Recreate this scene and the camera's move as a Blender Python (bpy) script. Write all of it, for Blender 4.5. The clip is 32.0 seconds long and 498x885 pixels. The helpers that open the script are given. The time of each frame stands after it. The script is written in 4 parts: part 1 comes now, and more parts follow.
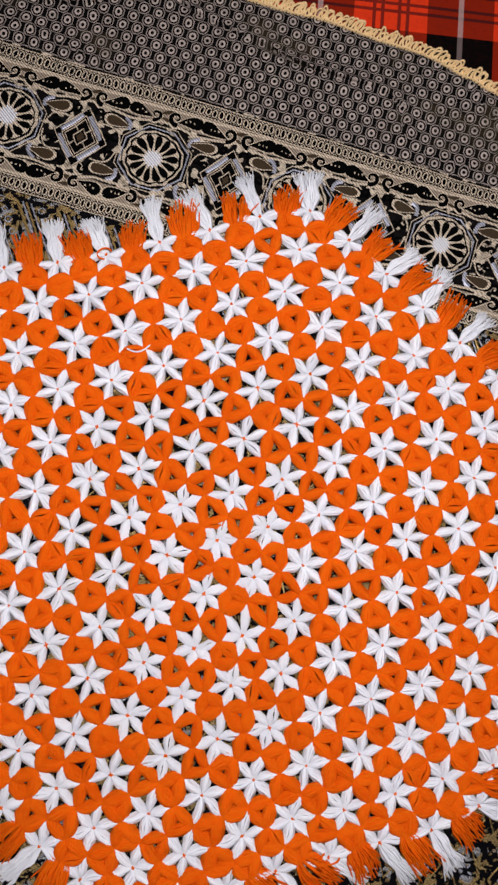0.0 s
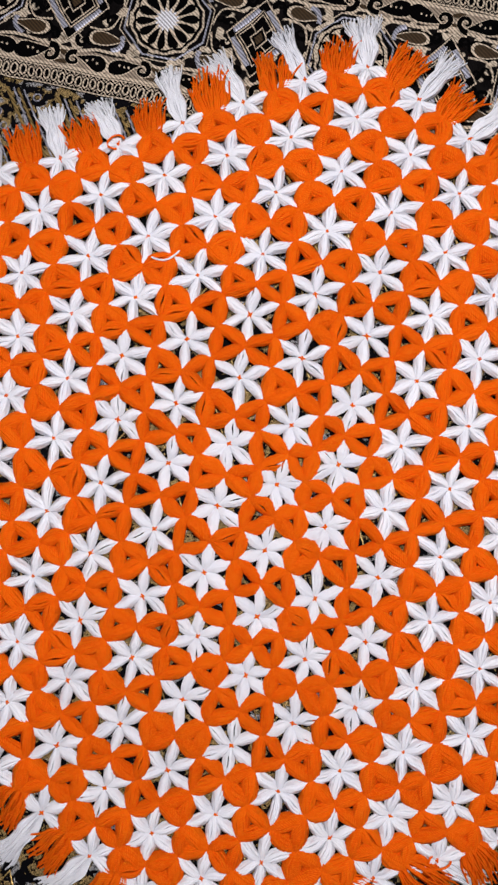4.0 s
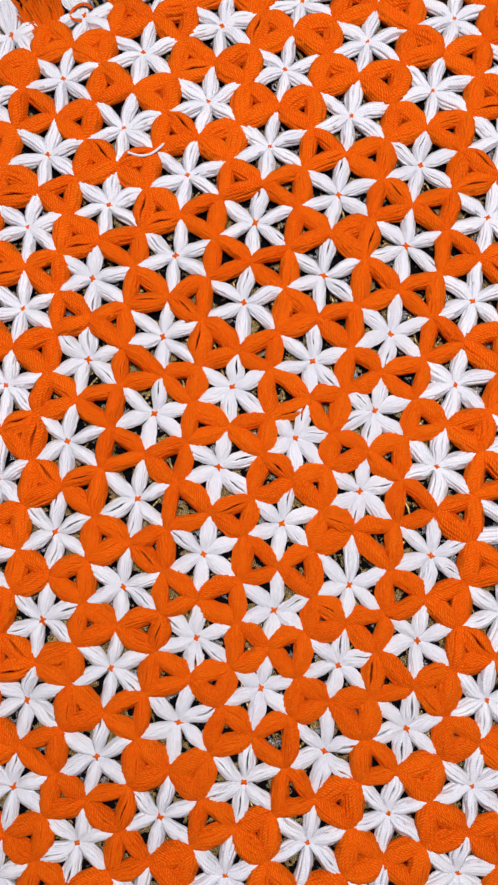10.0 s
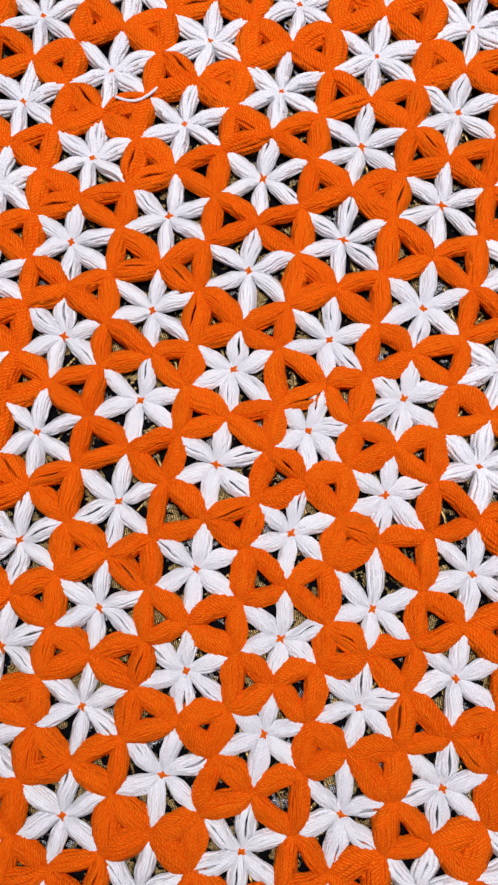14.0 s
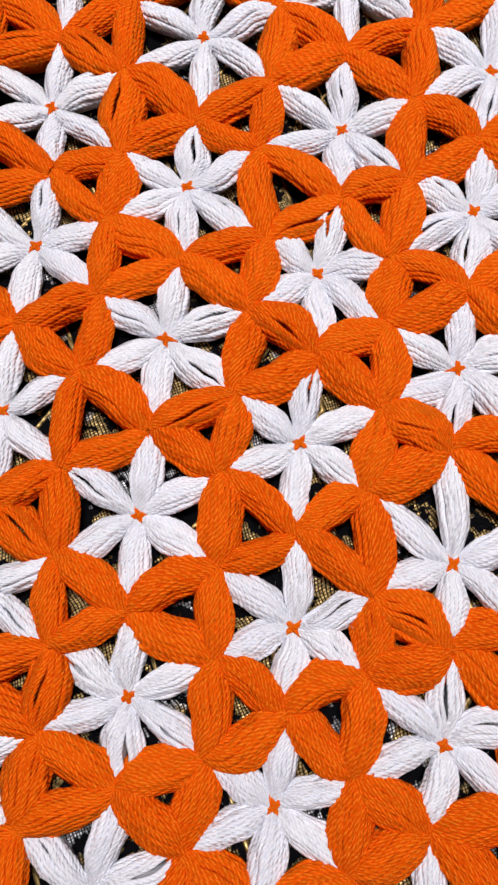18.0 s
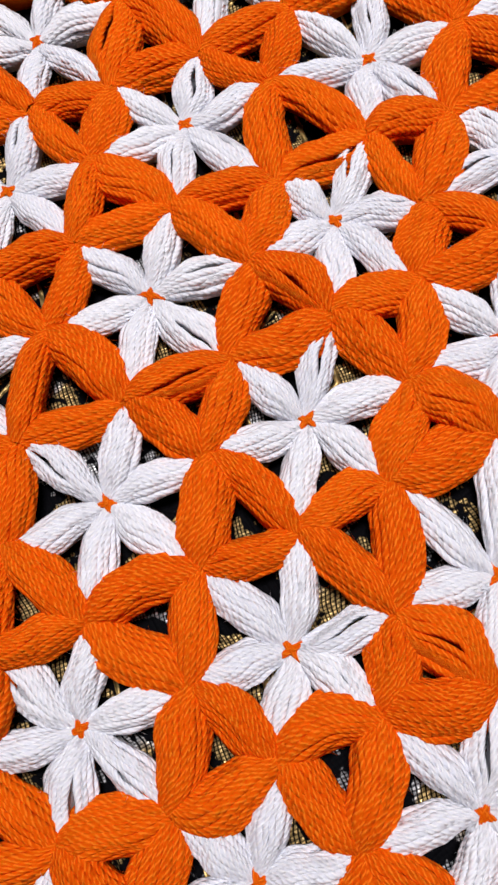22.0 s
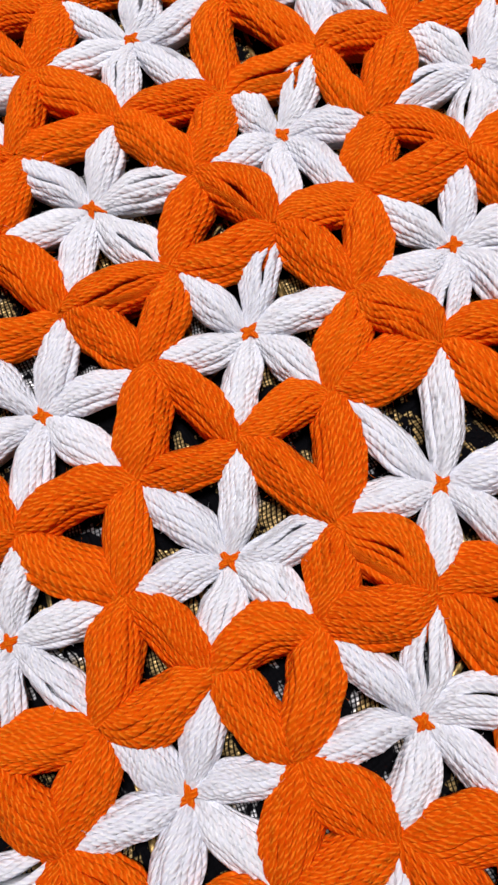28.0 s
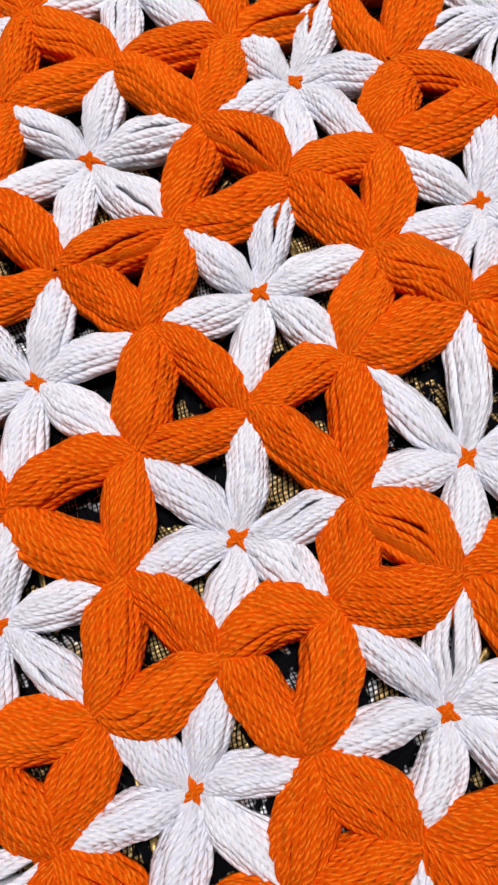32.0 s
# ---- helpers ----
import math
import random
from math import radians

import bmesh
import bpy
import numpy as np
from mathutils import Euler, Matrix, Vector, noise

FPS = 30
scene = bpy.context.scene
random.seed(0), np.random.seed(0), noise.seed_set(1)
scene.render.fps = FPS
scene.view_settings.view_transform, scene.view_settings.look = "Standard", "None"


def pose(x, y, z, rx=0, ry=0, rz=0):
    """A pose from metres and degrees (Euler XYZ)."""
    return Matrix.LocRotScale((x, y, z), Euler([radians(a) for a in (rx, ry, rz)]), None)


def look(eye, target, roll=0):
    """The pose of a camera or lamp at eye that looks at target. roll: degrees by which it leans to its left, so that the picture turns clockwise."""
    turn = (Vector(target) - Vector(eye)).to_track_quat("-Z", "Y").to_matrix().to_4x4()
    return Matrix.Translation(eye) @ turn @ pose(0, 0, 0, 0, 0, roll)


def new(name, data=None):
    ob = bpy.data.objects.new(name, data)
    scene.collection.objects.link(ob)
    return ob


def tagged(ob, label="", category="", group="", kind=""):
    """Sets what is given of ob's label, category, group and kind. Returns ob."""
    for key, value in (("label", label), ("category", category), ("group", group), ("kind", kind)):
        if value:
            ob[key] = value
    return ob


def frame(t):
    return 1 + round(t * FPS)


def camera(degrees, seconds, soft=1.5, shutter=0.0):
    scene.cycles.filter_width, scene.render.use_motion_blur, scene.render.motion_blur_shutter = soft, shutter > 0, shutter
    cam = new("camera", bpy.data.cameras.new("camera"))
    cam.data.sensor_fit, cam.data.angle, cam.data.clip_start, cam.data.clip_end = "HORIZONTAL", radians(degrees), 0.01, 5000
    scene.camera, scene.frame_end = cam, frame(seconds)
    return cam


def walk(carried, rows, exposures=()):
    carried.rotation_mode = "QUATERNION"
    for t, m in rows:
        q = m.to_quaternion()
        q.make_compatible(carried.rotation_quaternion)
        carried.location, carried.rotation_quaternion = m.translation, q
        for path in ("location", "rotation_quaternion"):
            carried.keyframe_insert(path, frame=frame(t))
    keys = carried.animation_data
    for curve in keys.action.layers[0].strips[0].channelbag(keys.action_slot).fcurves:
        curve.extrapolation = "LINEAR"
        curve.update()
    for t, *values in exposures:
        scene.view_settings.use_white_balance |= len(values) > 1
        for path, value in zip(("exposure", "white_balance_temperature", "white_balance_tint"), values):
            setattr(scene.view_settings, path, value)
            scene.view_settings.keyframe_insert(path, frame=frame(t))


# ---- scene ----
# ---- camera and walk ----
cam = camera(38.0, 32.0, soft=2.6)
ROWS = [
    (0, -0.0100, 0.0050, 0.6860, 7.41, -3.30, -1.37),
    (0.5, -0.0146, 0.0114, 0.6744, 7.67, -2.32, -0.52),
    (1, -0.0100, 0.0065, 0.6559, 7.84, -1.13, -1.88),
    (1.5, -0.0063, 0.0069, 0.6386, 7.18, -0.65, -3.07),
    (2, -0.0084, 0.0024, 0.6212, 6.86, -0.05, -3.38),
    (2.5, -0.0091, 0.0021, 0.6110, 6.48, 0.07, -3.52),
    (3, -0.0125, 0.0053, 0.5919, 5.64, 0.70, -3.76),
    (3.5, -0.0125, 0.0008, 0.5726, 4.77, 0.81, -4.16),
    (5.5, -0.0138, -0.0193, 0.5081, 3.72, 1.98, -5.16),
    (6, -0.0162, -0.0215, 0.4924, 3.84, 1.55, -5.29),
    (6.5, -0.0109, -0.0325, 0.4806, 4.81, 2.30, -6.17),
    (7, -0.0081, -0.0372, 0.4709, 4.68, 2.46, -6.66),
    (7.5, -0.0087, -0.0390, 0.4632, 4.50, 2.56, -6.60),
    (8, -0.0128, -0.0395, 0.4537, 4.31, 2.00, -6.59),
    (8.5, -0.0148, -0.0399, 0.4457, 4.59, 2.28, -6.13),
    (9, -0.0166, -0.0394, 0.4397, 4.77, 1.91, -6.06),
    (9.5, -0.0224, -0.0392, 0.4336, 4.91, 1.31, -5.77),
    (10, -0.0225, -0.0411, 0.4260, 5.64, 1.33, -5.79),
    (10.5, -0.0214, -0.0424, 0.4173, 6.64, 1.88, -6.03),
    (11, -0.0151, -0.0443, 0.4029, 6.78, 2.97, -5.81),
    (11.5, -0.0123, -0.0484, 0.3948, 7.14, 2.37, -6.30),
    (12, -0.0094, -0.0527, 0.3899, 7.45, 2.70, -6.43),
    (12.5, -0.0160, -0.0514, 0.3795, 7.40, 2.58, -5.67),
    (13, -0.0154, -0.0514, 0.3704, 7.59, 2.77, -5.46),
    (13.5, -0.0189, -0.0489, 0.3635, 7.50, 2.39, -5.03),
    (15.5, -0.0220, -0.0575, 0.3060, 8.33, 2.27, -5.41),
    (16, -0.0236, -0.0592, 0.2834, 7.69, 3.35, -5.84),
    (16.5, -0.0151, -0.0662, 0.2615, 8.58, 3.91, -7.54),
    (17, -0.0114, -0.0766, 0.2416, 9.62, 3.85, -8.23),
    (17.5, -0.0214, -0.0791, 0.2189, 10.46, 3.43, -7.76),
    (18, -0.0234, -0.0855, 0.2003, 11.24, 2.99, -8.52),
    (18.5, -0.0250, -0.0861, 0.1870, 12.05, 3.37, -8.57),
    (19, -0.0285, -0.0806, 0.1813, 12.17, 3.60, -7.53),
    (19.5, -0.0279, -0.0803, 0.1797, 12.49, 3.39, -7.23),
    (20, -0.0275, -0.0828, 0.1622, 12.63, 3.80, -6.71),
    (20.5, -0.0178, -0.0804, 0.1432, 12.88, 6.02, -7.45),
    (21, -0.0225, -0.0815, 0.1490, 13.86, 5.92, -6.07),
    (21.5, -0.0192, -0.0907, 0.1579, 14.76, 5.82, -6.03),
    (22, -0.0155, -0.0938, 0.1594, 14.73, 6.06, -6.33),
    (22.5, -0.0174, -0.0964, 0.1596, 15.10, 5.95, -5.60),
    (23, -0.0144, -0.1012, 0.1609, 15.65, 5.92, -5.95),
    (23.5, -0.0156, -0.1024, 0.1610, 15.52, 5.49, -5.65),
    (24, -0.0139, -0.1040, 0.1607, 15.71, 6.00, -5.68),
    (24.5, -0.0139, -0.1039, 0.1608, 15.51, 5.40, -5.73),
    (25, -0.0136, -0.1049, 0.1618, 15.69, 5.42, -5.81),
    (25.5, -0.0120, -0.1067, 0.1616, 15.46, 5.18, -5.86),
    (26, -0.0130, -0.1068, 0.1585, 15.12, 4.72, -5.97),
    (26.5, -0.0094, -0.1096, 0.1528, 14.93, 4.76, -6.45),
    (28.5, -0.0096, -0.1131, 0.1476, 15.02, 4.46, -6.35),
    (29, -0.0100, -0.1135, 0.1455, 15.04, 4.26, -6.29),
    (29.5, -0.0104, -0.1131, 0.1464, 15.11, 4.10, -6.28),
    (30, -0.0102, -0.1133, 0.1457, 14.95, 4.31, -6.42),
    (30.5, -0.0120, -0.1149, 0.1414, 14.90, 3.76, -6.35),
    (31, -0.0148, -0.1136, 0.1387, 14.52, 3.25, -6.12),
    (31.5, -0.0150, -0.1127, 0.1380, 14.23, 3.76, -6.01),
    (32, -0.0136, -0.1131, 0.1376, 14.10, 4.05, -6.17),
]
walk(cam, [(t, pose(x, y, z, rx, ry, rz)) for t, x, y, z, rx, ry, rz in ROWS])

# ---- light ----
world = bpy.data.worlds.new("room_air")
scene.world = world
world.use_nodes = True
world.node_tree.nodes["Background"].inputs[0].default_value = (1.0, 0.97, 0.94, 1)
world.node_tree.nodes["Background"].inputs[1].default_value = 0.02
lamp_data = bpy.data.lights.new("ceiling_lamp_light", "AREA")
lamp_data.shape, lamp_data.size, lamp_data.size_y = "RECTANGLE", 0.30, 0.20
lamp_data.energy, lamp_data.color = 11.4, (1.0, 0.96, 1.0)
lamp = new("ceiling_lamp_light", lamp_data)
lamp.matrix_world = look((0.05, 0.14, 1.02), (0.01, 0.02, 0))
scene.view_settings.exposure = 0.0


# ---- materials ----
class V:
    """A number that a node tree works out."""

    def __init__(self, tree, socket):
        self.tree, self.socket = tree, socket

    def _op(self, op, *others):
        n = self.tree.nodes.new("ShaderNodeMath")
        n.operation = op
        for k, v in enumerate((self, *others)):
            if isinstance(v, V):
                self.tree.links.new(v.socket, n.inputs[k])
            else:
                n.inputs[k].default_value = v
        return V(self.tree, n.outputs[0])

    def __add__(self, o): return self._op("ADD", o)
    def __sub__(self, o): return self._op("SUBTRACT", o)
    def __mul__(self, o): return self._op("MULTIPLY", o)
    def __truediv__(self, o): return self._op("DIVIDE", o)
    def sin(self): return self._op("SINE")
    def abs(self): return self._op("ABSOLUTE")
    def floor(self): return self._op("FLOOR")
    def fract(self): return self._op("FRACT")
    def sqrt(self): return self._op("SQRT")
    def mod(self, m): return self._op("FLOORED_MODULO", m)
    def above(self, m): return self._op("GREATER_THAN", m)
    def below(self, m): return self._op("LESS_THAN", m)
    def max(self, o): return self._op("MAXIMUM", o)
    def min(self, o): return self._op("MINIMUM", o)

    def ramp(self, a, b, c=0.0, d=1.0):
        n = self.tree.nodes.new("ShaderNodeMapRange")
        n.interpolation_type = "SMOOTHSTEP"
        self.tree.links.new(self.socket, n.inputs[0])
        for k, v in enumerate((a, b, c, d)):
            n.inputs[k + 1].default_value = v
        return V(self.tree, n.outputs[0])


def material(name, rough=0.8, metal=0.0):
    m = bpy.data.materials.new(name)
    m.use_nodes = True
    bsdf = m.node_tree.nodes["Principled BSDF"]
    bsdf.inputs["Roughness"].default_value, bsdf.inputs["Metallic"].default_value = rough, metal
    return m, m.node_tree, bsdf


def coords(tree, kind="Object"):
    n = tree.nodes.new("ShaderNodeTexCoord")
    s = tree.nodes.new("ShaderNodeSeparateXYZ")
    tree.links.new(n.outputs[kind], s.inputs[0])
    return [V(tree, s.outputs[k]) for k in range(3)], n.outputs[kind]


def noise_of(tree, scale, detail=3.0, vector=None, rough=0.55):
    n = tree.nodes.new("ShaderNodeTexNoise")
    n.inputs["Scale"].default_value, n.inputs["Detail"].default_value = scale, detail
    n.inputs["Roughness"].default_value = rough
    if vector is not None:
        tree.links.new(vector, n.inputs["Vector"])
    return V(tree, n.outputs["Fac"])


def mixed(tree, f, a, b):
    """Colour a where f is 0, b where it is 1."""
    n = tree.nodes.new("ShaderNodeMix")
    n.data_type = "RGBA"
    if isinstance(f, V):
        tree.links.new(f.socket, n.inputs[0])
    else:
        n.inputs[0].default_value = f
    for k, c in ((6, a), (7, b)):
        if isinstance(c, tuple):
            n.inputs[k].default_value = (*c, 1)
        else:
            tree.links.new(c, n.inputs[k])
    return n.outputs[2]


def bump(tree, bsdf, height, strength=0.5, distance=0.001):
    n = tree.nodes.new("ShaderNodeBump")
    n.inputs["Strength"].default_value, n.inputs["Distance"].default_value = strength, distance
    tree.links.new(height.socket, n.inputs["Height"])
    tree.links.new(n.outputs[0], bsdf.inputs["Normal"])


def yarn_material(name, dark, mid, light, crest_glint, through_it, soft):
    """Two-ply acrylic yarn: UV runs in metres along a strand and once round it."""
    m, tree, bsdf = material(name, 0.9)
    (u, v, _), uv = coords(tree, "UV")
    info = tree.nodes.new("ShaderNodeObjectInfo")
    rnd = V(tree, info.outputs["Random"])
    geo = tree.nodes.new("ShaderNodeNewGeometry")
    isl = V(tree, geo.outputs["Random Per Island"])
    jog = noise_of(tree, 700.0, 2.0, coords(tree)[1])
    # noise that breaks the painted crest highlights into dashes
    crest_break = noise_of(tree, 560.0, 2.0, scaled(tree, coords(tree)[1], (1.0, 1.3, 0.8))).ramp(0.30, 0.55)
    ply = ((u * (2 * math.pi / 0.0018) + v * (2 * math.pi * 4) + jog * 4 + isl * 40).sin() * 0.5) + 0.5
    fibre = noise_of(tree, 1.0, 2.0, scaled(tree, uv, (900, 9, 1)))
    fuzz = noise_of(tree, 420.0, 3.0, coords(tree)[1])
    tone = (isl * 0.2) + (rnd * 0.4) + (fibre * 0.25) + (fuzz * 0.25)
    col = mixed(tree, tone.ramp(0.2, 0.85), mid, light)
    # shade in the grooves between plies, mixed into the colour
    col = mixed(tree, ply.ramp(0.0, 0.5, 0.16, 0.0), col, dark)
    # highlights along the ply crests, painted as a paler colour
    col = mixed(tree, (ply * (fibre + 0.5)).ramp(0.58, 0.9, 0.0, 0.9) * crest_break, col, crest_glint)
    tree.links.new(col, bsdf.inputs["Base Color"])
    bsdf.inputs["Specular IOR Level"].default_value = 0.06
    bsdf.inputs["Subsurface Weight"].default_value, bsdf.inputs["Subsurface Scale"].default_value = through_it, 0.0006
    bsdf.inputs["Subsurface Radius"].default_value = soft
    bump(tree, bsdf, ply * 1.1 + fibre * 0.8 + fuzz * 2.0, 0.8, 0.00016)
    bsdf.inputs["Sheen Weight"].default_value, bsdf.inputs["Sheen Roughness"].default_value = 0.1, 0.5
    bsdf.inputs["Sheen Tint"].default_value = (*crest_glint, 1)
    return m


def scaled(tree, vector, s):
    n = tree.nodes.new("ShaderNodeVectorMath")
    n.operation = "MULTIPLY"
    tree.links.new(vector, n.inputs[0])
    n.inputs[1].default_value = s
    return n.outputs[0]


# First colour: painted groove shade; last: painted highlight of the ply crests.
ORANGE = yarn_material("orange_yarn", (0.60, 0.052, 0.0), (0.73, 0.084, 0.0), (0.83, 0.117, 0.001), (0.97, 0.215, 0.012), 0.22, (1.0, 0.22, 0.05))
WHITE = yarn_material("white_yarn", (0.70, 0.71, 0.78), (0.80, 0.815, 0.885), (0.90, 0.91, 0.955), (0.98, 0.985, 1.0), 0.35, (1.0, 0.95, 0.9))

# The brocade's own directions: p along its border, q across it, from the middle of one medallion.
BP, BQ, B0 = Vector((math.cos(radians(-17.3)), math.sin(radians(-17.3)))), Vector((math.sin(radians(17.3)), math.cos(radians(17.3)))), Vector((-0.058, 0.383))


def lurex(name, base, metal, rough):
    """Flat metallic thread, broken into short stitches."""
    m, tree, bsdf = material(name, rough, metal)
    (x, y, z), co = coords(tree)
    n1 = noise_of(tree, 700.0, 2.0, co)
    stitch = (((x * 0.8 + y * 0.6) * 2700).sin() * 0.5 + 0.5) * 0.6 + n1 * 0.6
    col = mixed(tree, stitch.ramp(0.25, 0.85), tuple(c * 0.3 for c in base), base)
    tree.links.new(col, bsdf.inputs["Base Color"])
    bsdf.inputs["Specular IOR Level"].default_value = 0.2 if base[0] > 0.05 else 0.02
    bump(tree, bsdf, stitch, 0.8, 0.0003)
    return m


BEIGE = lurex("beige_thread", (0.70, 0.58, 0.43), 0.0, 0.6)
GOLD = lurex("gold_thread", (0.5, 0.34, 0.12), 0.6, 0.38)
SILVER = lurex("silver_thread", (0.5, 0.51, 0.60), 0.35, 0.4)
BRIGHT = lurex("bright_thread", (0.85, 0.85, 0.89), 0.1, 0.5)
DRAB = lurex("drab_thread", (0.34, 0.27, 0.20), 0.0, 0.7)
BLACK = lurex("black_thread", (0.002, 0.0018, 0.002), 0.0, 0.9)
OLIVE = lurex("olive_thread", (0.055, 0.032, 0.013), 0.0, 0.7)


def brocade_material():
    m, tree, bsdf = material("brocade_cloth", 0.7)
    (x, y, z), co = coords(tree)
    px, py = x - B0.x, y - B0.y
    p, q = px * BP.x + py * BP.y, px * BQ.x + py * BQ.y
    # diaper field: interlocking eight-sided rings, each round an eye
    cw, ch = 0.0158, 0.0119
    wob = noise_of(tree, 70.0, 2.0, co)
    n = noise_of(tree, 260.0, 3.0, co)
    n2 = noise_of(tree, 11.0, 3.0, co)

    def cell(o):
        x_ = ((p / cw + wob * 0.08 + o).fract() - 0.5).abs() * (cw / 0.0062)
        y_ = ((q / (2 * ch) + wob * 0.05 + o).fract() - 0.5).abs() * (2 * ch / 0.0071)
        return x_.max(y_).max((x_ + y_) * 0.70)

    d = cell(0.0).min(cell(0.5))
    eye = d.ramp(0.52, 0.62, 1.0, 0.0) * d.ramp(0.20, 0.32, 0.0, 1.0)
    ring = d.ramp(0.78, 0.84, 0.0, 1.0) * d.ramp(0.94, 1.0, 1.0, 0.0)
    weave = ((p * 4200).sin() * (q * 4200).sin()) * 0.5 + 0.5
    lightness = (eye * 0.85).max(ring * 0.62) + (n - 0.5) * 0.6 + weave * 0.05
    field = mixed(tree, lightness.ramp(0.2, 0.95), (0.003, 0.0027, 0.003), (0.50, 0.42, 0.37))
    field = mixed(tree, n2.ramp(0.54, 0.70, 0.0, 0.4), field, (0.075, 0.055, 0.028))
    # inner ground: black with metallic figures in fine weft lines
    patch = noise_of(tree, 190.0, 2.0, co)
    turn = noise_of(tree, 60.0, 1.0, co)
    thread = ((p * 6200 + q * 3600 + turn * 60).sin() * 0.5 + 0.5)
    fig = patch.ramp(0.51, 0.54)
    spark = noise_of(tree, 800.0, 1.0, co).ramp(0.42, 0.52)
    cross = ((q * 6600 - p * 4200 + turn * 30).sin() * 0.5 + 0.5)
    gold = fig * thread.ramp(0.05, 0.45) * cross.ramp(0.05, 0.5, 0.25, 1.0) * (spark * 0.65 + 0.35)
    which = noise_of(tree, 48.0, 1.0, co).ramp(0.55, 0.59)
    metal_col = mixed(tree, which, (1.0, 0.70, 0.28), (0.97, 0.97, 0.98))
    inner = mixed(tree, gold, (0.003, 0.003, 0.004), metal_col)
    strand = ((p * 1500 + q * 2600 + wob * 14).sin() * 0.5 + 0.5)
    blot = noise_of(tree, 95.0, 1.0, co).ramp(0.42, 0.45)
    border = mixed(tree, (strand * 0.3 + n * 0.9).ramp(0.3, 0.8), (0.16, 0.12, 0.08), (0.70, 0.60, 0.46))
    border = mixed(tree, blot, border, (0.006, 0.005, 0.005))
    col = mixed(tree, q.above(-0.074), inner, border)
    col = mixed(tree, q.above(0.076), col, field)
    tree.links.new(col, bsdf.inputs["Base Color"])
    is_in = q.below(-0.074)
    tree.links.new((gold * is_in * 0.2).socket, bsdf.inputs["Metallic"])
    tree.links.new((((gold * is_in) * -0.45) + 0.72).socket, bsdf.inputs["Roughness"])
    bsdf.inputs["Specular IOR Level"].default_value = 0.03
    bump(tree, bsdf, weave * 0.4 + lightness + gold * 3.5, 0.8, 0.0004)
    return m


BROCADE = brocade_material()


def tartan_material():
    m, tree, bsdf = material("tartan_wool", 0.95)
    (x, y, z), co = coords(tree)
    c, s = math.cos(radians(6)), math.sin(radians(6))
    u, v = (x - 0.118) * c - (y - 0.55) * s, (x - 0.118) * s + (y - 0.504) * c

    def bands(w):
        k = ((w + 0.0755).mod(0.151) - 0.0755).abs()
        return k.below(0.036), k.below(0.0028), ((k - 0.062).abs() - 0.0045).abs().below(0.0018)

    du, wu, lu = bands(u)
    dv, wv, lv = bands(v)
    twill = ((x + y) * 3600).sin() * 0.5 + 0.5
    n = noise_of(tree, 240.0, 3.0, co)
    col = mixed(tree, (du + dv) * 0.5, (0.80, 0.045, 0.010), (0.002, 0.0015, 0.0015))
    mid = mixed(tree, 0.66, (0.80, 0.045, 0.010), (0.002, 0.0015, 0.0015))
    col = mixed(tree, (du - dv).abs(), col, mid)
    col = mixed(tree, lu.max(lv) * 0.75, col, (0.015, 0.008, 0.01))
    col = mixed(tree, wu * (dv * -0.3 + 0.55), col, (0.6, 0.45, 0.42))
    col = mixed(tree, n.ramp(0.35, 0.8, 0.0, 0.35) * twill, col, (0.05, 0.008, 0.006))
    tree.links.new(col, bsdf.inputs["Base Color"])
    bsdf.inputs["Specular IOR Level"].default_value = 0.05
    bump(tree, bsdf, twill * 0.5 + n, 0.6, 0.0008)
    return m


TARTAN = tartan_material()


def plain(name, a, b, rough, scale):
    m, tree, bsdf = material(name, rough)
    _, co = coords(tree)
    n = noise_of(tree, scale, 4.0, co)
    tree.links.new(mixed(tree, n.ramp(0.3, 0.7), a, b), bsdf.inputs["Base Color"])
    bump(tree, bsdf, n, 0.3, 0.002)
    return m


CREAM = plain("cream_cord", (0.86, 0.56, 0.23), (0.96, 0.72, 0.40), 0.6, 900)
WALLS = plain("cream_wall_paint", (0.50, 0.49, 0.46), (0.54, 0.53, 0.50), 0.8, 12)
CEILING = plain("white_ceiling_paint", (0.8, 0.8, 0.79), (0.83, 0.83, 0.82), 0.85, 10)
FLOOR = plain("grey_stone_floor", (0.3, 0.29, 0.27), (0.38, 0.36, 0.34), 0.4, 8)
SHEET = plain("mattress_cotton", (0.6, 0.58, 0.54), (0.68, 0.66, 0.62), 0.9, 60)


# ---- helpers for meshes ----
def linked(name, me, parent=None, label=""):
    ob = new(name, me)
    if parent is not None:
        ob.parent = parent
    return tagged(ob, label)


def mesh_of(name, verts, faces, mat, uvs=None, smooth=True):
    me = bpy.data.meshes.new(name)
    me.from_pydata(verts, [], faces)
    me.materials.append(mat)
    if uvs is not None:
        lay = me.uv_layers.new(name="UV")
        lay.data.foreach_set("uv", np.asarray(uvs, dtype=np.float32).ravel())
    if smooth:
        me.polygons.foreach_set("use_smooth", [True] * len(me.polygons))
    me.update()
    return me


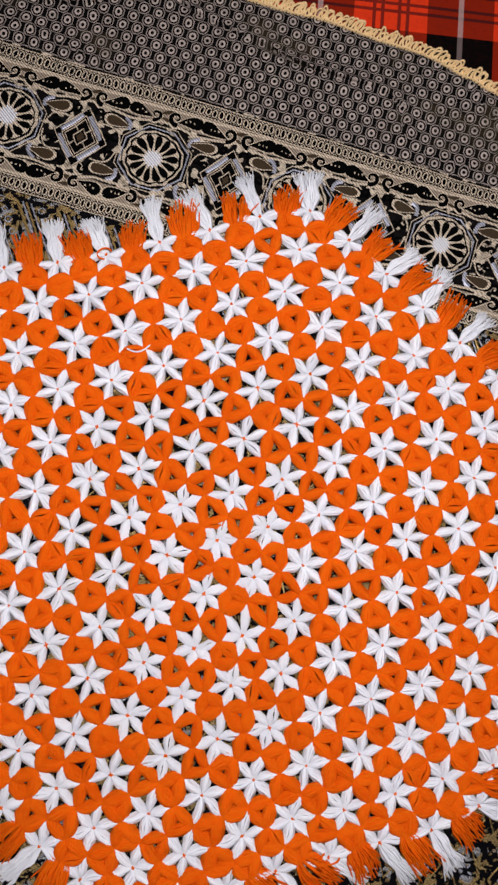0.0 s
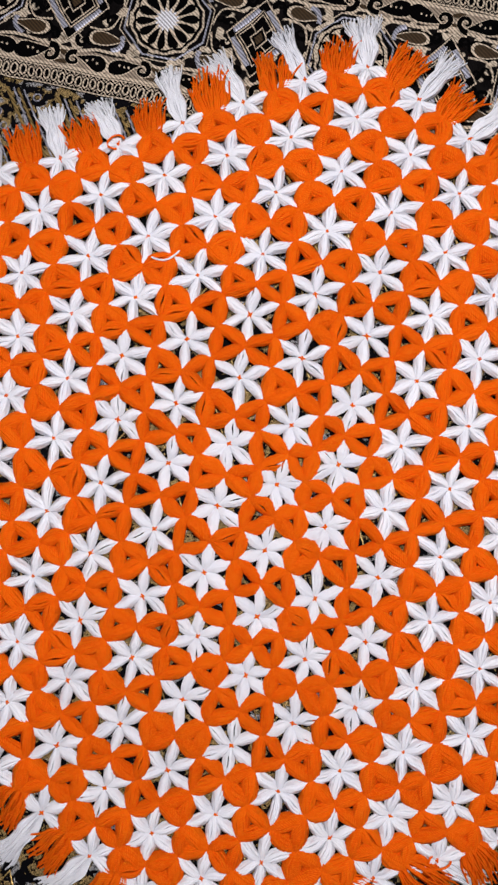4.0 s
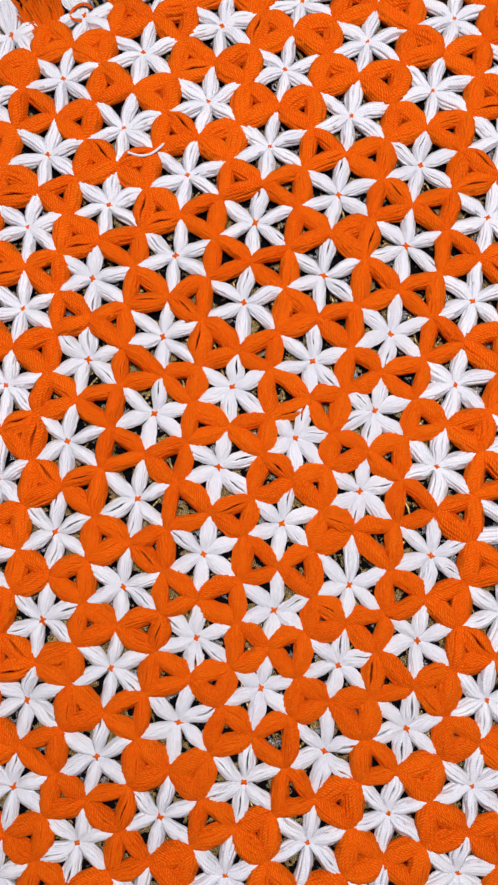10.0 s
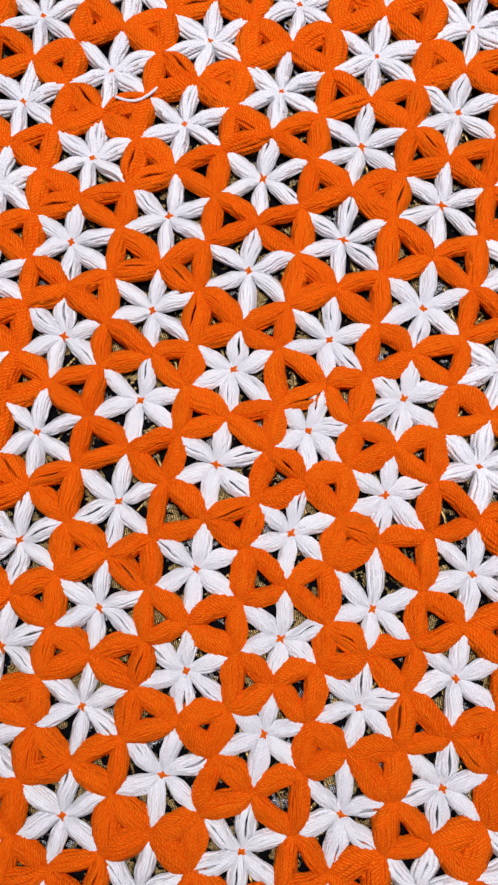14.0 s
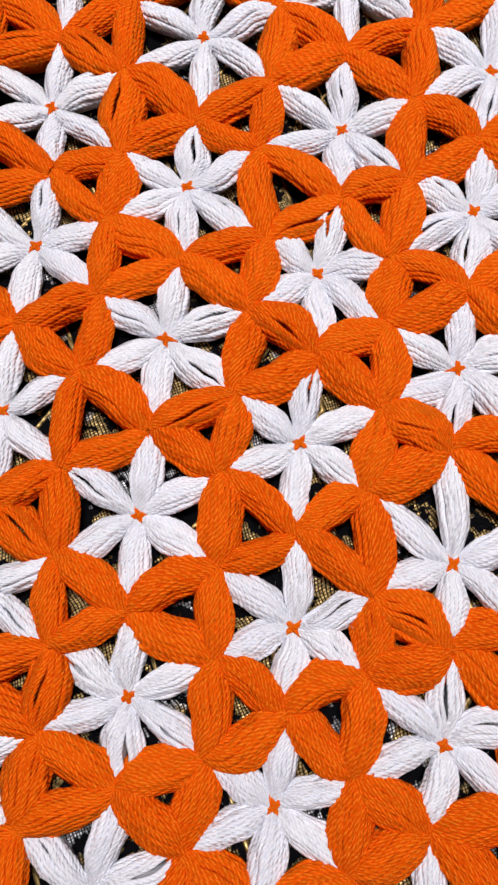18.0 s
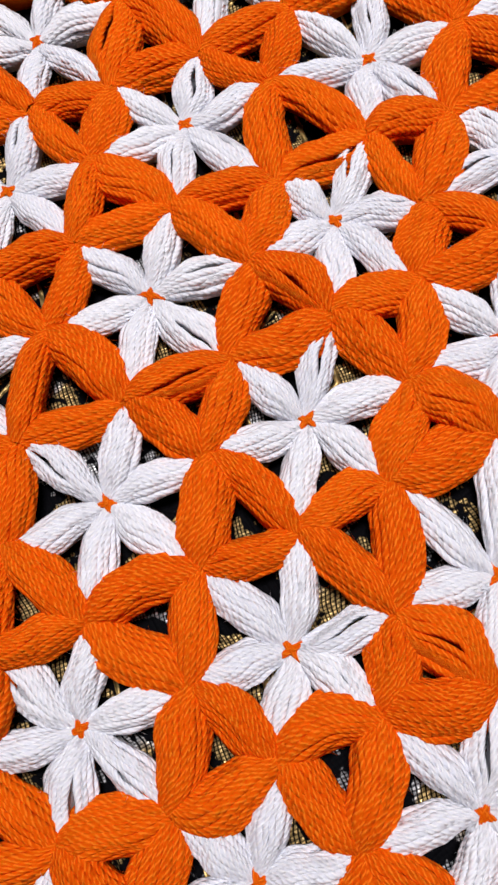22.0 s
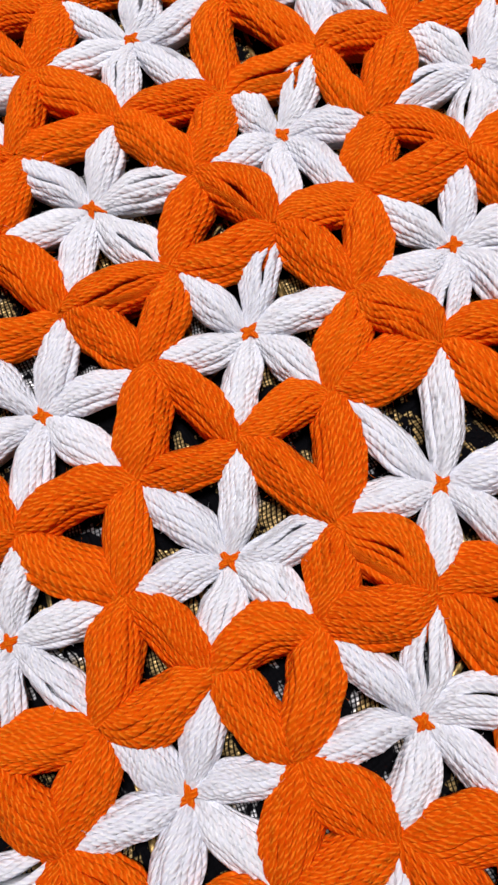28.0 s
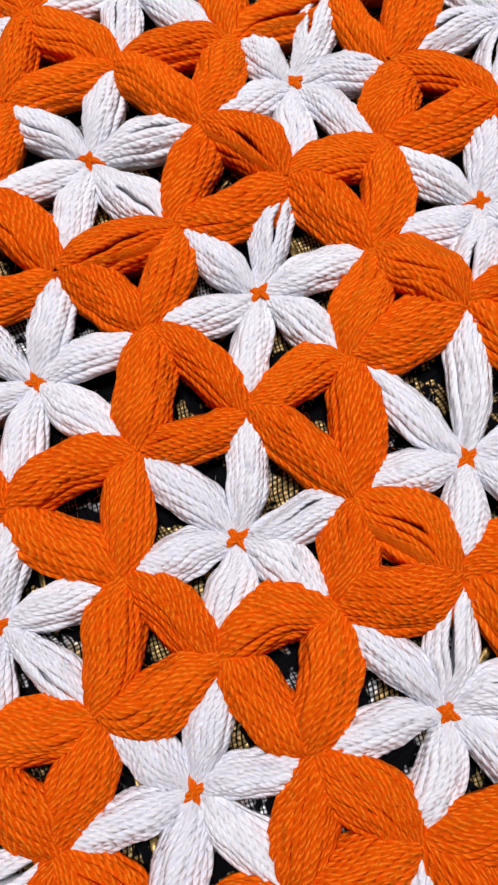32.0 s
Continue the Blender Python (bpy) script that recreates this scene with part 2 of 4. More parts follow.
class Yarn:
    """Collects tubes that follow lines, with UVs along and round them."""

    def __init__(self):
        self.verts, self.faces, self.uvs = [], [], []

    def tube(self, line, radii, sides):
        line = np.asarray(line, float)
        n = len(line)
        tan = np.gradient(line, axis=0)
        tan /= np.linalg.norm(tan, axis=1)[:, None] + 1e-12
        side = np.cross(tan, (0, 0, 1.0))
        side /= np.linalg.norm(side, axis=1)[:, None] + 1e-9
        up = np.cross(side, tan)
        run = np.r_[0, np.cumsum(np.linalg.norm(np.diff(line, axis=0), axis=1))]
        first, start = len(self.verts), random.random()
        th = 2 * math.pi * np.arange(sides) / sides
        ring = np.cos(th)[None, :, None] * side[:, None, :] + np.sin(th)[None, :, None] * up[:, None, :]
        self.verts.extend(map(tuple, (line[:, None, :] + np.asarray(radii)[:, None, None] * ring).reshape(-1, 3)))
        for k in range(n - 1):
            u0, u1 = run[k] + start, run[k + 1] + start
            for a in range(sides):
                b = (a + 1) % sides
                i = first + k * sides
                self.faces.append((i + b, i + a, i + sides + a, i + sides + b))
                v0, v1 = a / sides, (a + 1) / sides
                self.uvs += [(u0, v1), (u0, v0), (u1, v0), (u1, v1)]

    def blob(self, centre, rx, rz, turns=10, rings=5):
        first = len(self.verts)
        for k in range(rings + 1):
            ph = -math.pi / 2 + math.pi * k / rings
            for a in range(turns):
                th = 2 * math.pi * a / turns
                w = 1 + 0.1 * math.sin(3 * th + centre[0] * 900)
                self.verts.append((centre[0] + rx * w * math.cos(ph) * math.cos(th), centre[1] + rx * w * math.cos(ph) * math.sin(th), centre[2] + rz * math.sin(ph)))
        for k in range(rings):
            for a in range(turns):
                b = (a + 1) % turns
                i = first + k * turns
                self.faces.append((i + a, i + b, i + turns + b, i + turns + a))
                self.uvs += [(a * 0.0011, k / 3), (a * 0.0011 + 0.0011, k / 3), (a * 0.0011 + 0.0011, k / 3 + 0.33), (a * 0.0011, k / 3 + 0.33)]

    def core(self, line, wide, tall, sides, strands):
        """A solid filling: rings of half-width wide and half-height tall along a line."""
        first, n = len(self.verts), len(line)
        for k in range(n):
            for a in range(sides):
                th = 2 * math.pi * a / sides
                self.verts.append((line[k][0], line[k][1] + wide[k] * math.cos(th), line[k][2] + tall[k] * math.sin(th)))
        for k in range(n - 1):
            for a in range(sides):
                b = (a + 1) % sides
                i = first + k * sides
                self.faces.append((i + a, i + b, i + sides + b, i + sides + a))
                v0, v1, u0, u1 = a / sides * strands, (a + 1) / sides * strands, line[k][0], line[k + 1][0]
                self.uvs += [(u0, v0), (u0, v1), (u1, v1), (u1, v0)]

    def mesh(self, name, mat):
        return mesh_of(name, self.verts, self.faces, mat, self.uvs)


# ---- room ----
def slab(name, lo, hi, mat, label="", category="", kind="structure"):
    bm = bmesh.new()
    bmesh.ops.create_cube(bm, size=1)
    for v in bm.verts:
        v.co = [lo[k] + (v.co[k] + 0.5) * (hi[k] - lo[k]) for k in range(3)]
    me = bpy.data.meshes.new(name)
    bm.to_mesh(me)
    bm.free()
    me.materials.append(mat)
    return tagged(new(name, me), label, category, "", kind)


FZ = -0.50
slab("floor", (-1.9, -1.9, FZ - 0.1), (1.9, 2.1, FZ), FLOOR, "grey stone floor of a plain room", "floor")
slab("ceiling", (-1.9, -1.9, 2.3), (1.9, 2.1, 2.4), CEILING, "white painted plain ceiling", "ceiling")
slab("wall_north", (-2.0, 2.1, FZ - 0.1), (2.0, 2.2, 2.4), WALLS, "cream painted plain room wall", "wall")
slab("wall_south", (-2.0, -2.0, FZ - 0.1), (2.0, -1.9, 2.4), WALLS, "cream painted plain room wall", "wall")
slab("wall_east", (1.9, -1.9, FZ - 0.1), (2.0, 2.1, 2.4), WALLS, "cream painted plain room wall", "wall")
slab("wall_west", (-2.0, -1.9, FZ - 0.1), (-1.9, 2.1, 2.4), WALLS, "cream painted plain room wall", "wall")


# ---- bed, blanket and brocade spread ----
CREASES = [
    ([(-0.05, 0.186), (-0.0065, 0.170), (0.026, 0.161), (0.056, 0.1565), (0.103, 0.148), (0.162, 0.145), (0.197, 0.145), (0.228, 0.133), (0.238, 0.108)], 0.0080),
    ([(-0.24, 0.118), (-0.16, 0.128), (-0.12, 0.138), (-0.08, 0.158), (-0.05, 0.186)], 0.0050),
    ([(-0.26, 0.104), (-0.19, 0.100), (-0.13, 0.090), (-0.09, 0.084)], 0.0040),
    ([(0.238, 0.108), (0.25, 0.092), (0.30, 0.086), (0.38, 0.098)], 0.0030),
    ([(0.29, 0.175), (0.33, 0.142), (0.40, 0.125)], 0.0045),
]


def crease(p, q):
    """Height of the sharp folds, a narrow valley with a ridge beside it, and how far the ridge leans over."""
    z, over = 0.0, Vector((0, 0))
    for line, high in CREASES:
        best, side, normal = 1.0, 0.0, Vector((0, 0))
        for k in range(len(line) - 1):
            (x0, y0), (x1, y1) = line[k], line[k + 1]
            dx, dy = x1 - x0, y1 - y0
            t = min(1.0, max(0.0, ((p - x0) * dx + (q - y0) * dy) / (dx * dx + dy * dy)))
            d = math.hypot(p - x0 - t * dx, q - y0 - t * dy)
            if d < best:
                best, side, normal = d, 1 if dx * (q - y0) - dy * (p - x0) > 0 else -1, Vector((-dy, dx)).normalized()
        if best < 0.05:
            e = best * side
            high *= 0.75 + 0.5 * noise.noise((p * 22, q * 22, 2.0))
            ridge = math.exp(-(((e - 0.0062) / 0.0038) ** 2))
            over -= normal * ridge * 0.0078 * high / 0.008
            z += -0.35 * high * math.exp(-((e / 0.0024) ** 2)) + high * ridge + 0.4 * high * math.exp(-(((e + 0.009) / 0.006) ** 2))
    return z, over


def wave(x, y):
    """The lie of the cloth: still under the mat, with folds beyond it."""
    out = max(0.0, math.hypot(x, y - 0.02) - 0.40)
    px, py = x - B0.x, y - B0.y
    p, q = px * BP.x + py * BP.y, px * BQ.x + py * BQ.y
    fold = crease(p, q)[0] * min(1, max(0, (q - 0.076) / 0.012)) if q > 0.076 else 0.0
    return -0.0024 + min(out, 0.1) * 0.045 * noise.noise((x * 14, y * 14, 1.3)) + fold


def leaning(x, y):
    """Where the cloth at x, y comes to lie once the folds lean over."""
    px, py = x - B0.x, y - B0.y
    p, q = px * BP.x + py * BP.y, px * BQ.x + py * BQ.y
    if q < 0.076:
        return x, y
    over = crease(p, q)[1] * min(1, (q - 0.076) / 0.012)
    v = BP * over.x + BQ * over.y
    return x + v.x, y + v.y


def sheet(name, xs, ys, height, thick, mat):
    """A cloth of real thickness over a grid."""
    nx, ny = len(xs), len(ys)
    verts, faces, at = [], [], {}
    for lay in (0, 1):
        for j in range(ny):
            for i in range(nx):
                x, y = height[0](xs[i], ys[j])
                at[lay, i, j] = len(verts)
                verts.append((*height[2](x, y), height[1](x, y) - lay * thick))
    for j in range(ny - 1):
        for i in range(nx - 1):
            a = [at[0, i, j], at[0, i + 1, j], at[0, i + 1, j + 1], at[0, i, j + 1]]
            b = [at[1, i, j], at[1, i, j + 1], at[1, i + 1, j + 1], at[1, i + 1, j]]
            faces += [a, b]
    rim = [(i, 0) for i in range(nx)] + [(nx - 1, j) for j in range(1, ny)] + [(i, ny - 1) for i in range(nx - 2, -1, -1)] + [(0, j) for j in range(ny - 2, 0, -1)]
    for k in range(len(rim)):
        (i, j), (m, n) = rim[k], rim[(k + 1) % len(rim)]
        faces.append([at[0, i, j], at[1, i, j], at[1, m, n], at[0, m, n]])
    return mesh_of(name, verts, faces, mat)


def steps(lo, hi, step):
    n = round((hi - lo) / step)
    return [lo + (hi - lo) * k / n for k in range(n)]


def pq(p, q):
    v = B0 + BP * p + BQ * q
    return v.x, v.y


def hem(p):
    """How far the spread reaches across its border at p."""
    return 0.202 - 0.9 * (p - 0.15) ** 2 * (1 if p > 0.15 else 0.3) + 0.002 * math.sin(p * 60)


def spread_xy(p, q):
    far = hem(p)
    q2 = q if q < 0.1 else 0.1 + (q - 0.1) * (far - 0.1) / 0.1
    return pq(p, q2)


bed = tagged(new("bed"), "low bed under a red tartan blanket", "bed")
bm = bmesh.new()
bmesh.ops.create_cube(bm, size=1)
for v in bm.verts:
    v.co = (v.co.x * 1.9, 0.1 + v.co.y * 2.0, -0.0098 - 0.22 + (v.co.z) * 0.44)
bmesh.ops.bevel(bm, geom=bm.edges[:], offset=0.05, segments=4, affect="EDGES")
me = bpy.data.meshes.new("mattress")
bm.to_mesh(me)
bm.free()
me.materials.append(SHEET)
linked("mattress", me, bed, "thick cotton-covered mattress")
for sx in (-1, 1):
    for sy in (-1, 1):
        bm = bmesh.new()
        bmesh.ops.create_cone(bm, cap_ends=True, segments=16, radius1=0.03, radius2=0.04, depth=0.06)
        for v in bm.verts:
            v.co += Vector((sx * 0.85, 0.1 + sy * 0.9, FZ + 0.03))
        me = bpy.data.meshes.new("bed_foot")
        bm.to_mesh(me)
        bm.free()
        me.materials.append(FLOOR)
        linked("bed_foot", me, bed)

blanket_me = sheet("tartan_blanket", steps(-0.9, 0.93, 0.03), steps(-0.85, 1.08, 0.03), (lambda x, y: (x, y), lambda x, y: -0.0064 + 0.0008 * noise.noise((x * 7, y * 7, 4.0)), lambda x, y: (x, y)), 0.003, TARTAN)
tagged(new("tartan_blanket", blanket_me), "red and black tartan wool blanket spread on the bed", "blanket")

spread_me = sheet("brocade_cloth", steps(-0.62, 0.62, 0.006), steps(-0.98, -0.12, 0.02) + steps(-0.12, 0.05, 0.008) + steps(0.05, 0.2025, 0.002), (spread_xy, wave, leaning), 0.001, BROCADE)
spread = tagged(new("brocade_spread", spread_me), "black and gold brocade spread with a looped cream edge", "bedspread")


# ---- woven figures of the border ----
class Figures:
    """Flat raised threads, drawn in p and q and laid on the cloth."""

    def __init__(self, lift):
        self.verts, self.faces, self.lift = [], [], lift

    def _v(self, p, q, lift):
        x, y = spread_xy(p + 0.0016 * noise.noise((p * 75, q * 75, 0.3)), q + 0.0016 * noise.noise((p * 75, q * 75, 7.7)))
        self.verts.append((x, y, wave(x, y) + lift))
        return len(self.verts) - 1

    def ribbon(self, line, width, closed=False, taper=False):
        n = len(line)
        ids = []
        for k in range(n):
            a, b = (line[(k - 1) % n], line[(k + 1) % n]) if closed else (line[max(k - 1, 0)], line[min(k + 1, n - 1)])
            dx, dy = b[0] - a[0], b[1] - a[1]
            d = math.hypot(dx, dy) or 1
            w = width / 2 * ((1 - 0.75 * k / (n - 1)) if taper else 1)
            ox, oy = -dy / d * w, dx / d * w
            p, q = line[k]
            ids.append((self._v(p + ox, q + oy, 0.0), self._v(p + ox * 0.6, q + oy * 0.6, self.lift), self._v(p - ox * 0.6, q - oy * 0.6, self.lift), self._v(p - ox, q - oy, 0.0)))
        for k in range(n if closed else n - 1):
            a, b = ids[k], ids[(k + 1) % n]
            for c in range(3):
                self.faces.append((a[c], a[c + 1], b[c + 1], b[c]))

    def disc(self, p, q, rp, rq, n=14, turn=0.0, star=1.0):
        c = self._v(p, q, self.lift)
        ring = []
        for k in range(n):
            th = 2 * math.pi * k / n
            k_in = 1.0 if k % 2 == 0 else star
            x, y = rp * k_in * math.cos(th), rq * k_in * math.sin(th)
            ring.append(self._v(p + x * math.cos(turn) - y * math.sin(turn), q + x * math.sin(turn) + y * math.cos(turn), self.lift * 0.5))
        for k in range(n):
            self.faces.append((c, ring[k], ring[(k + 1) % n]))

    def drop(self, p, q, rp, rq, turn, n=14):
        """A teardrop, its round end at turn."""
        c = self._v(p, q, self.lift)
        ring = []
        for k in range(n):
            th = 2 * math.pi * k / n
            x, y = rp * math.cos(th), rq * math.sin(th) * (0.62 + 0.5 * math.cos(th))
            ring.append(self._v(p + x * math.cos(turn) - y * math.sin(turn), q + x * math.sin(turn) + y * math.cos(turn), self.lift * 0.5))
        for k in range(n):
            self.faces.append((c, ring[k], ring[(k + 1) % n]))

    def put(self, name, mat, label, parent):
        return linked(name, mesh_of(name, self.verts, self.faces, mat), parent, label)


def circle(p, q, r, n=36, wob=0.0, lobes=8, squeeze=1.0):
    return [(p + (r + wob * math.cos(lobes * 2 * math.pi * k / n)) * math.cos(2 * math.pi * k / n), q + squeeze * (r + wob * math.cos(lobes * 2 * math.pi * k / n)) * math.sin(2 * math.pi * k / n)) for k in range(n)]


def scroll(p, q, r, start, turns, flip=1, n=22):
    return [(p + r * (1 - 0.85 * k / (n - 1)) * math.cos(start + flip * turns * 2 * math.pi * k / (n - 1)), q + r * (1 - 0.85 * k / (n - 1)) * math.sin(start + flip * turns * 2 * math.pi * k / (n - 1))) for k in range(n)]


def bend(a, b, h, n=14):
    (x0, y0), (x1, y1) = a, b
    return [(x0 + (x1 - x0) * k / (n - 1) - (y1 - y0) * h * math.sin(math.pi * k / (n - 1)), y0 + (y1 - y0) * k / (n - 1) + (x1 - x0) * h * math.sin(math.pi * k / (n - 1))) for k in range(n)]


PERIOD = 0.1515


def medallion(c):
    """A wheel of fourteen black drops round a bright core, in an eight-sided frame."""
    base = Figures(0.0002)
    base.disc(c, 0, 0.0262, 0.0262, 32)
    ob = base.put("medallion", BEIGE, "beige wheel with black petals woven into the cloth", spread)
    for k in range(14):
        th = 2 * math.pi * (k + 0.5) / 14
        drop = Figures(0.0005)
        drop.drop(c + 0.0166 * math.cos(th), 0.0166 * math.sin(th), 0.0088, 0.0049, th, 12)
        drop.put("wheel_petal", BLACK, "black petal", ob)
    g = Figures(0.0008)
    g.disc(c, 0, 0.0105, 0.0105, 28, 0.11, 0.66)
    g.put("medallion_core", BRIGHT, "silver core", ob)
    for r, w, mat, name in ((0.0262, 0.0015, BLACK, "wheel_rim"), (0.0287, 0.0017, BEIGE, "wheel_band"), (0.0310, 0.0011, BLACK, "wheel_line")):
        f = Figures(0.0006)
        f.ribbon(circle(c, 0, r, 56, 0.0005, 14), w, True)
        f.put(name, mat, "", ob)
    for r, w, mat, name in ((0.0347, 0.0016, SILVER, "inner_frame"), (0.0385, 0.0010, BEIGE, "outer_frame")):
        h = Figures(0.0005)
        h.ribbon([(c + r * math.cos(math.pi / 8 + k * math.pi / 4), r * math.sin(math.pi / 8 + k * math.pi / 4)) for k in range(8)], w, True)
        h.put(name, mat, "eight-sided frame", ob)


def lozenge(c):
    """A square set on its corner, with dark cells inside."""
    def square(r, w, mat, name, label=""):
        f = Figures(0.0005 + 0.0001 * (0.04 - r) / 0.01)
        f.ribbon([(c + r * 0.80 * x, r * y) for x, y in ((1, 0), (0.5, 0.5), (0, 1), (-0.5, 0.5), (-1, 0), (-0.5, -0.5), (0, -1), (0.5, -0.5))], w, True)
        return f.put(name, mat, label, ob)

    d = Figures(0.0003)
    d.disc(c, 0, 0.0275, 0.0345, 4)
    ob = d.put("lozenge", BLACK, "black square figure outlined in beige thread", spread)
    square(0.0330, 0.0016, BEIGE, "outer_line")
    square(0.0232, 0.0014, BEIGE, "middle_line")
    square(0.0195, 0.0010, BEIGE, "inner_line")
    square(0.0090, 0.0014, BEIGE, "cell_line")
    for sx in (-1, 1):
        for sy in (-1, 1):
            g = Figures(0.0006)
            g.ribbon([(c + sx * 0.0205, sy * 0.003), (c + sx * 0.0125, sy * 0.0128), (c + sx * 0.0035, sy * 0.0238)], 0.0046)
            g.put("lozenge_side", SILVER, "blue-silver side", ob)
            f = Figures(0.0006)
            f.ribbon([(c + sx * 0.0045, sy * 0.0055), (c + sx * 0.0085, sy * 0.0105)], 0.0012)
            f.put("cell_bar", BEIGE, "", ob)
    m = Figures(0.0007)
    m.disc(c, 0, 0.0042, 0.0050, 4)
    m.put("lozenge_eye", OLIVE, "olive eye", ob)


CURLS = random.Random(21)


def vines(c, top):
    """Scrolling leaves between a wheel and a square, above or below the middle."""
    f = Figures(0.0006)
    f.ribbon([(c - 0.0757 + PERIOD * k / 24, top * (0.0385 + 0.0022 * math.cos(4 * math.pi * k / 24))) for k in range(25)], 0.0026)
    ob = f.put("vine", BEIGE, "beige scrolling vine woven into the cloth", spread)
    e = Figures(0.0006)
    e.ribbon([(c - 0.0757 + PERIOD * k / 12, top * 0.0560) for k in range(13)], 0.0026)
    e.put("vine_rail", BEIGE, "", ob)
    w = Figures(0.0002)
    w.ribbon([(c - 0.0757 + PERIOD * k / 24, top * 0.0478) for k in range(25)], 0.0155)
    w.put("curl_band", DRAB, "", ob)
    for k in range(4):  # black spotted curls along the edge
        p, way = c - 0.0757 + PERIOD * (k + 0.5 + CURLS.uniform(-0.04, 0.04)) / 4, 1 if k % 2 else -1
        big, off = CURLS.uniform(0.92, 1.08), CURLS.uniform(-0.0006, 0.0006)
        q0 = top * 0.0476 + off
        turn = (math.pi if way > 0 else 0) - 0.25 * way * top
        spiral = scroll(p + way * 0.0088, q0 - top * 0.0003, 0.0070 * big, (-1.9 if way > 0 else math.pi + 1.9) * top, 1.1, way * top, 20)
        rim = Figures(0.0004)
        rim.drop(p - way * 0.0062, q0 - top * 0.0008, 0.0160 * big, 0.0104 * big, turn)
        rim.put("curl_outline", BEIGE, "", ob)
        halo = Figures(0.0005)
        halo.ribbon(spiral, 0.0088 * big, False, True)
        halo.put("curl_outline", BEIGE, "", ob)
        curl = Figures(0.0009)
        curl.drop(p - way * 0.0062, q0 - top * 0.0008, 0.0138 * big, 0.0088 * big, turn)
        body = curl.put("curl_body", BLACK, "black spotted body of a curl", ob)
        hook = Figures(0.0009)
        hook.ribbon(spiral, 0.0064 * big, False, True)
        hook.put("curl", BLACK, "black curl", ob)
        for e in range(3):
            spot = Figures(0.0013)
            spot.disc(p - way * (0.0020 + 0.0042 * e), q0 + top * CURLS.uniform(-0.002, 0.001), 0.0011, 0.0013, 7)
            spot.put("curl_spot", BEIGE, "", body)
        leaf = Figures(0.0006)
        leaf.drop(p + way * 0.0185, q0 + top * 0.0042 * way, 0.0085, 0.0030, 0.2 * way)
        leaf.put("bud", OLIVE, "olive bud", ob)
    for sx in (-1, 1):
        x, y, turn = c + sx * 0.0435, top * 0.0265, 0.42 * sx * top
        for r, mat, name, lift in ((1.35, BLACK, "leaf_edge", 0.0003), (1.12, BEIGE, "leaf_line", 0.0005), (0.92, OLIVE, "leaf", 0.0008)):
            g = Figures(lift)
            g.drop(x, y, 0.0140 * r, 0.0074 * r, -turn + (math.pi if sx < 0 else 0) + 0.5 * sx * top, 16)
            g.put(name, mat, "olive leaf field" if name == "leaf" else "", ob)
        s = Figures(0.0006)
        s.ribbon(bend((c + sx * 0.0315, top * 0.0215), (c + sx * 0.0390, top * 0.0345), 0.25 * top * sx, 8), 0.0042)
        s.put("vine_accent", SILVER, "silver accent", ob)
        for px, qy, r, st, fl in ((0.0430, 0.0110, 0.0062, 0.5, 1), (0.0520, 0.0075, 0.0050, 3.4, -1), (0.0640, 0.0310, 0.0050, 4.0, 1)):
            k_ = Figures(0.0005)
            k_.ribbon(scroll(c + sx * px, top * qy, r, st * top, 1.1, fl * sx * top, 16), 0.0046, False, True)
            k_.put("curl", BLACK, "black curl", ob)
        v = Figures(0.0007)
        v.ribbon(bend((c + sx * 0.0370, top * 0.003), (c + sx * 0.0600, top * 0.0190), 0.3 * top * sx, 10), 0.0017)
        v.put("stem", BEIGE, "", ob)


def chain(c, q, width):
    """A row of small ringed links between two rails."""
    f, d = Figures(0.0005), Figures(0.0003)
    d.ribbon([(c - 0.0757 + PERIOD * k / 8, q) for k in range(9)], width + 0.007)
    for k in range(23):
        p = c - 0.0757 + (k + 0.5) * PERIOD / 23
        f.ribbon(circle(p, q, 0.0024, 8, 0, 1, 1.8), 0.0018, True)
        for s in (-1, 1):
            f.ribbon([(p + 0.0012, q + s * 0.0064), (p + 0.0033, q + s * 0.0040), (p + 0.0054, q + s * 0.0064)], 0.0011)
    for s in (-1, 1):
        f.ribbon([(c - 0.0757 + PERIOD * k / 8, q + s * (width * 0.5 + 0.002)) for k in range(9)], 0.0013)
    ob = d.put("chain_band", BLACK, "black band with a row of beige links", spread)
    tagged(f.put("chain_relief", BEIGE, "", ob), kind="stuff")


for n in range(-3, 4):
    c = n * PERIOD
    medallion(c)
    lozenge(c + PERIOD / 2)
    for top in (-1, 1):
        vines(c, top)
        chain(c, top * 0.0655, 0.0105)


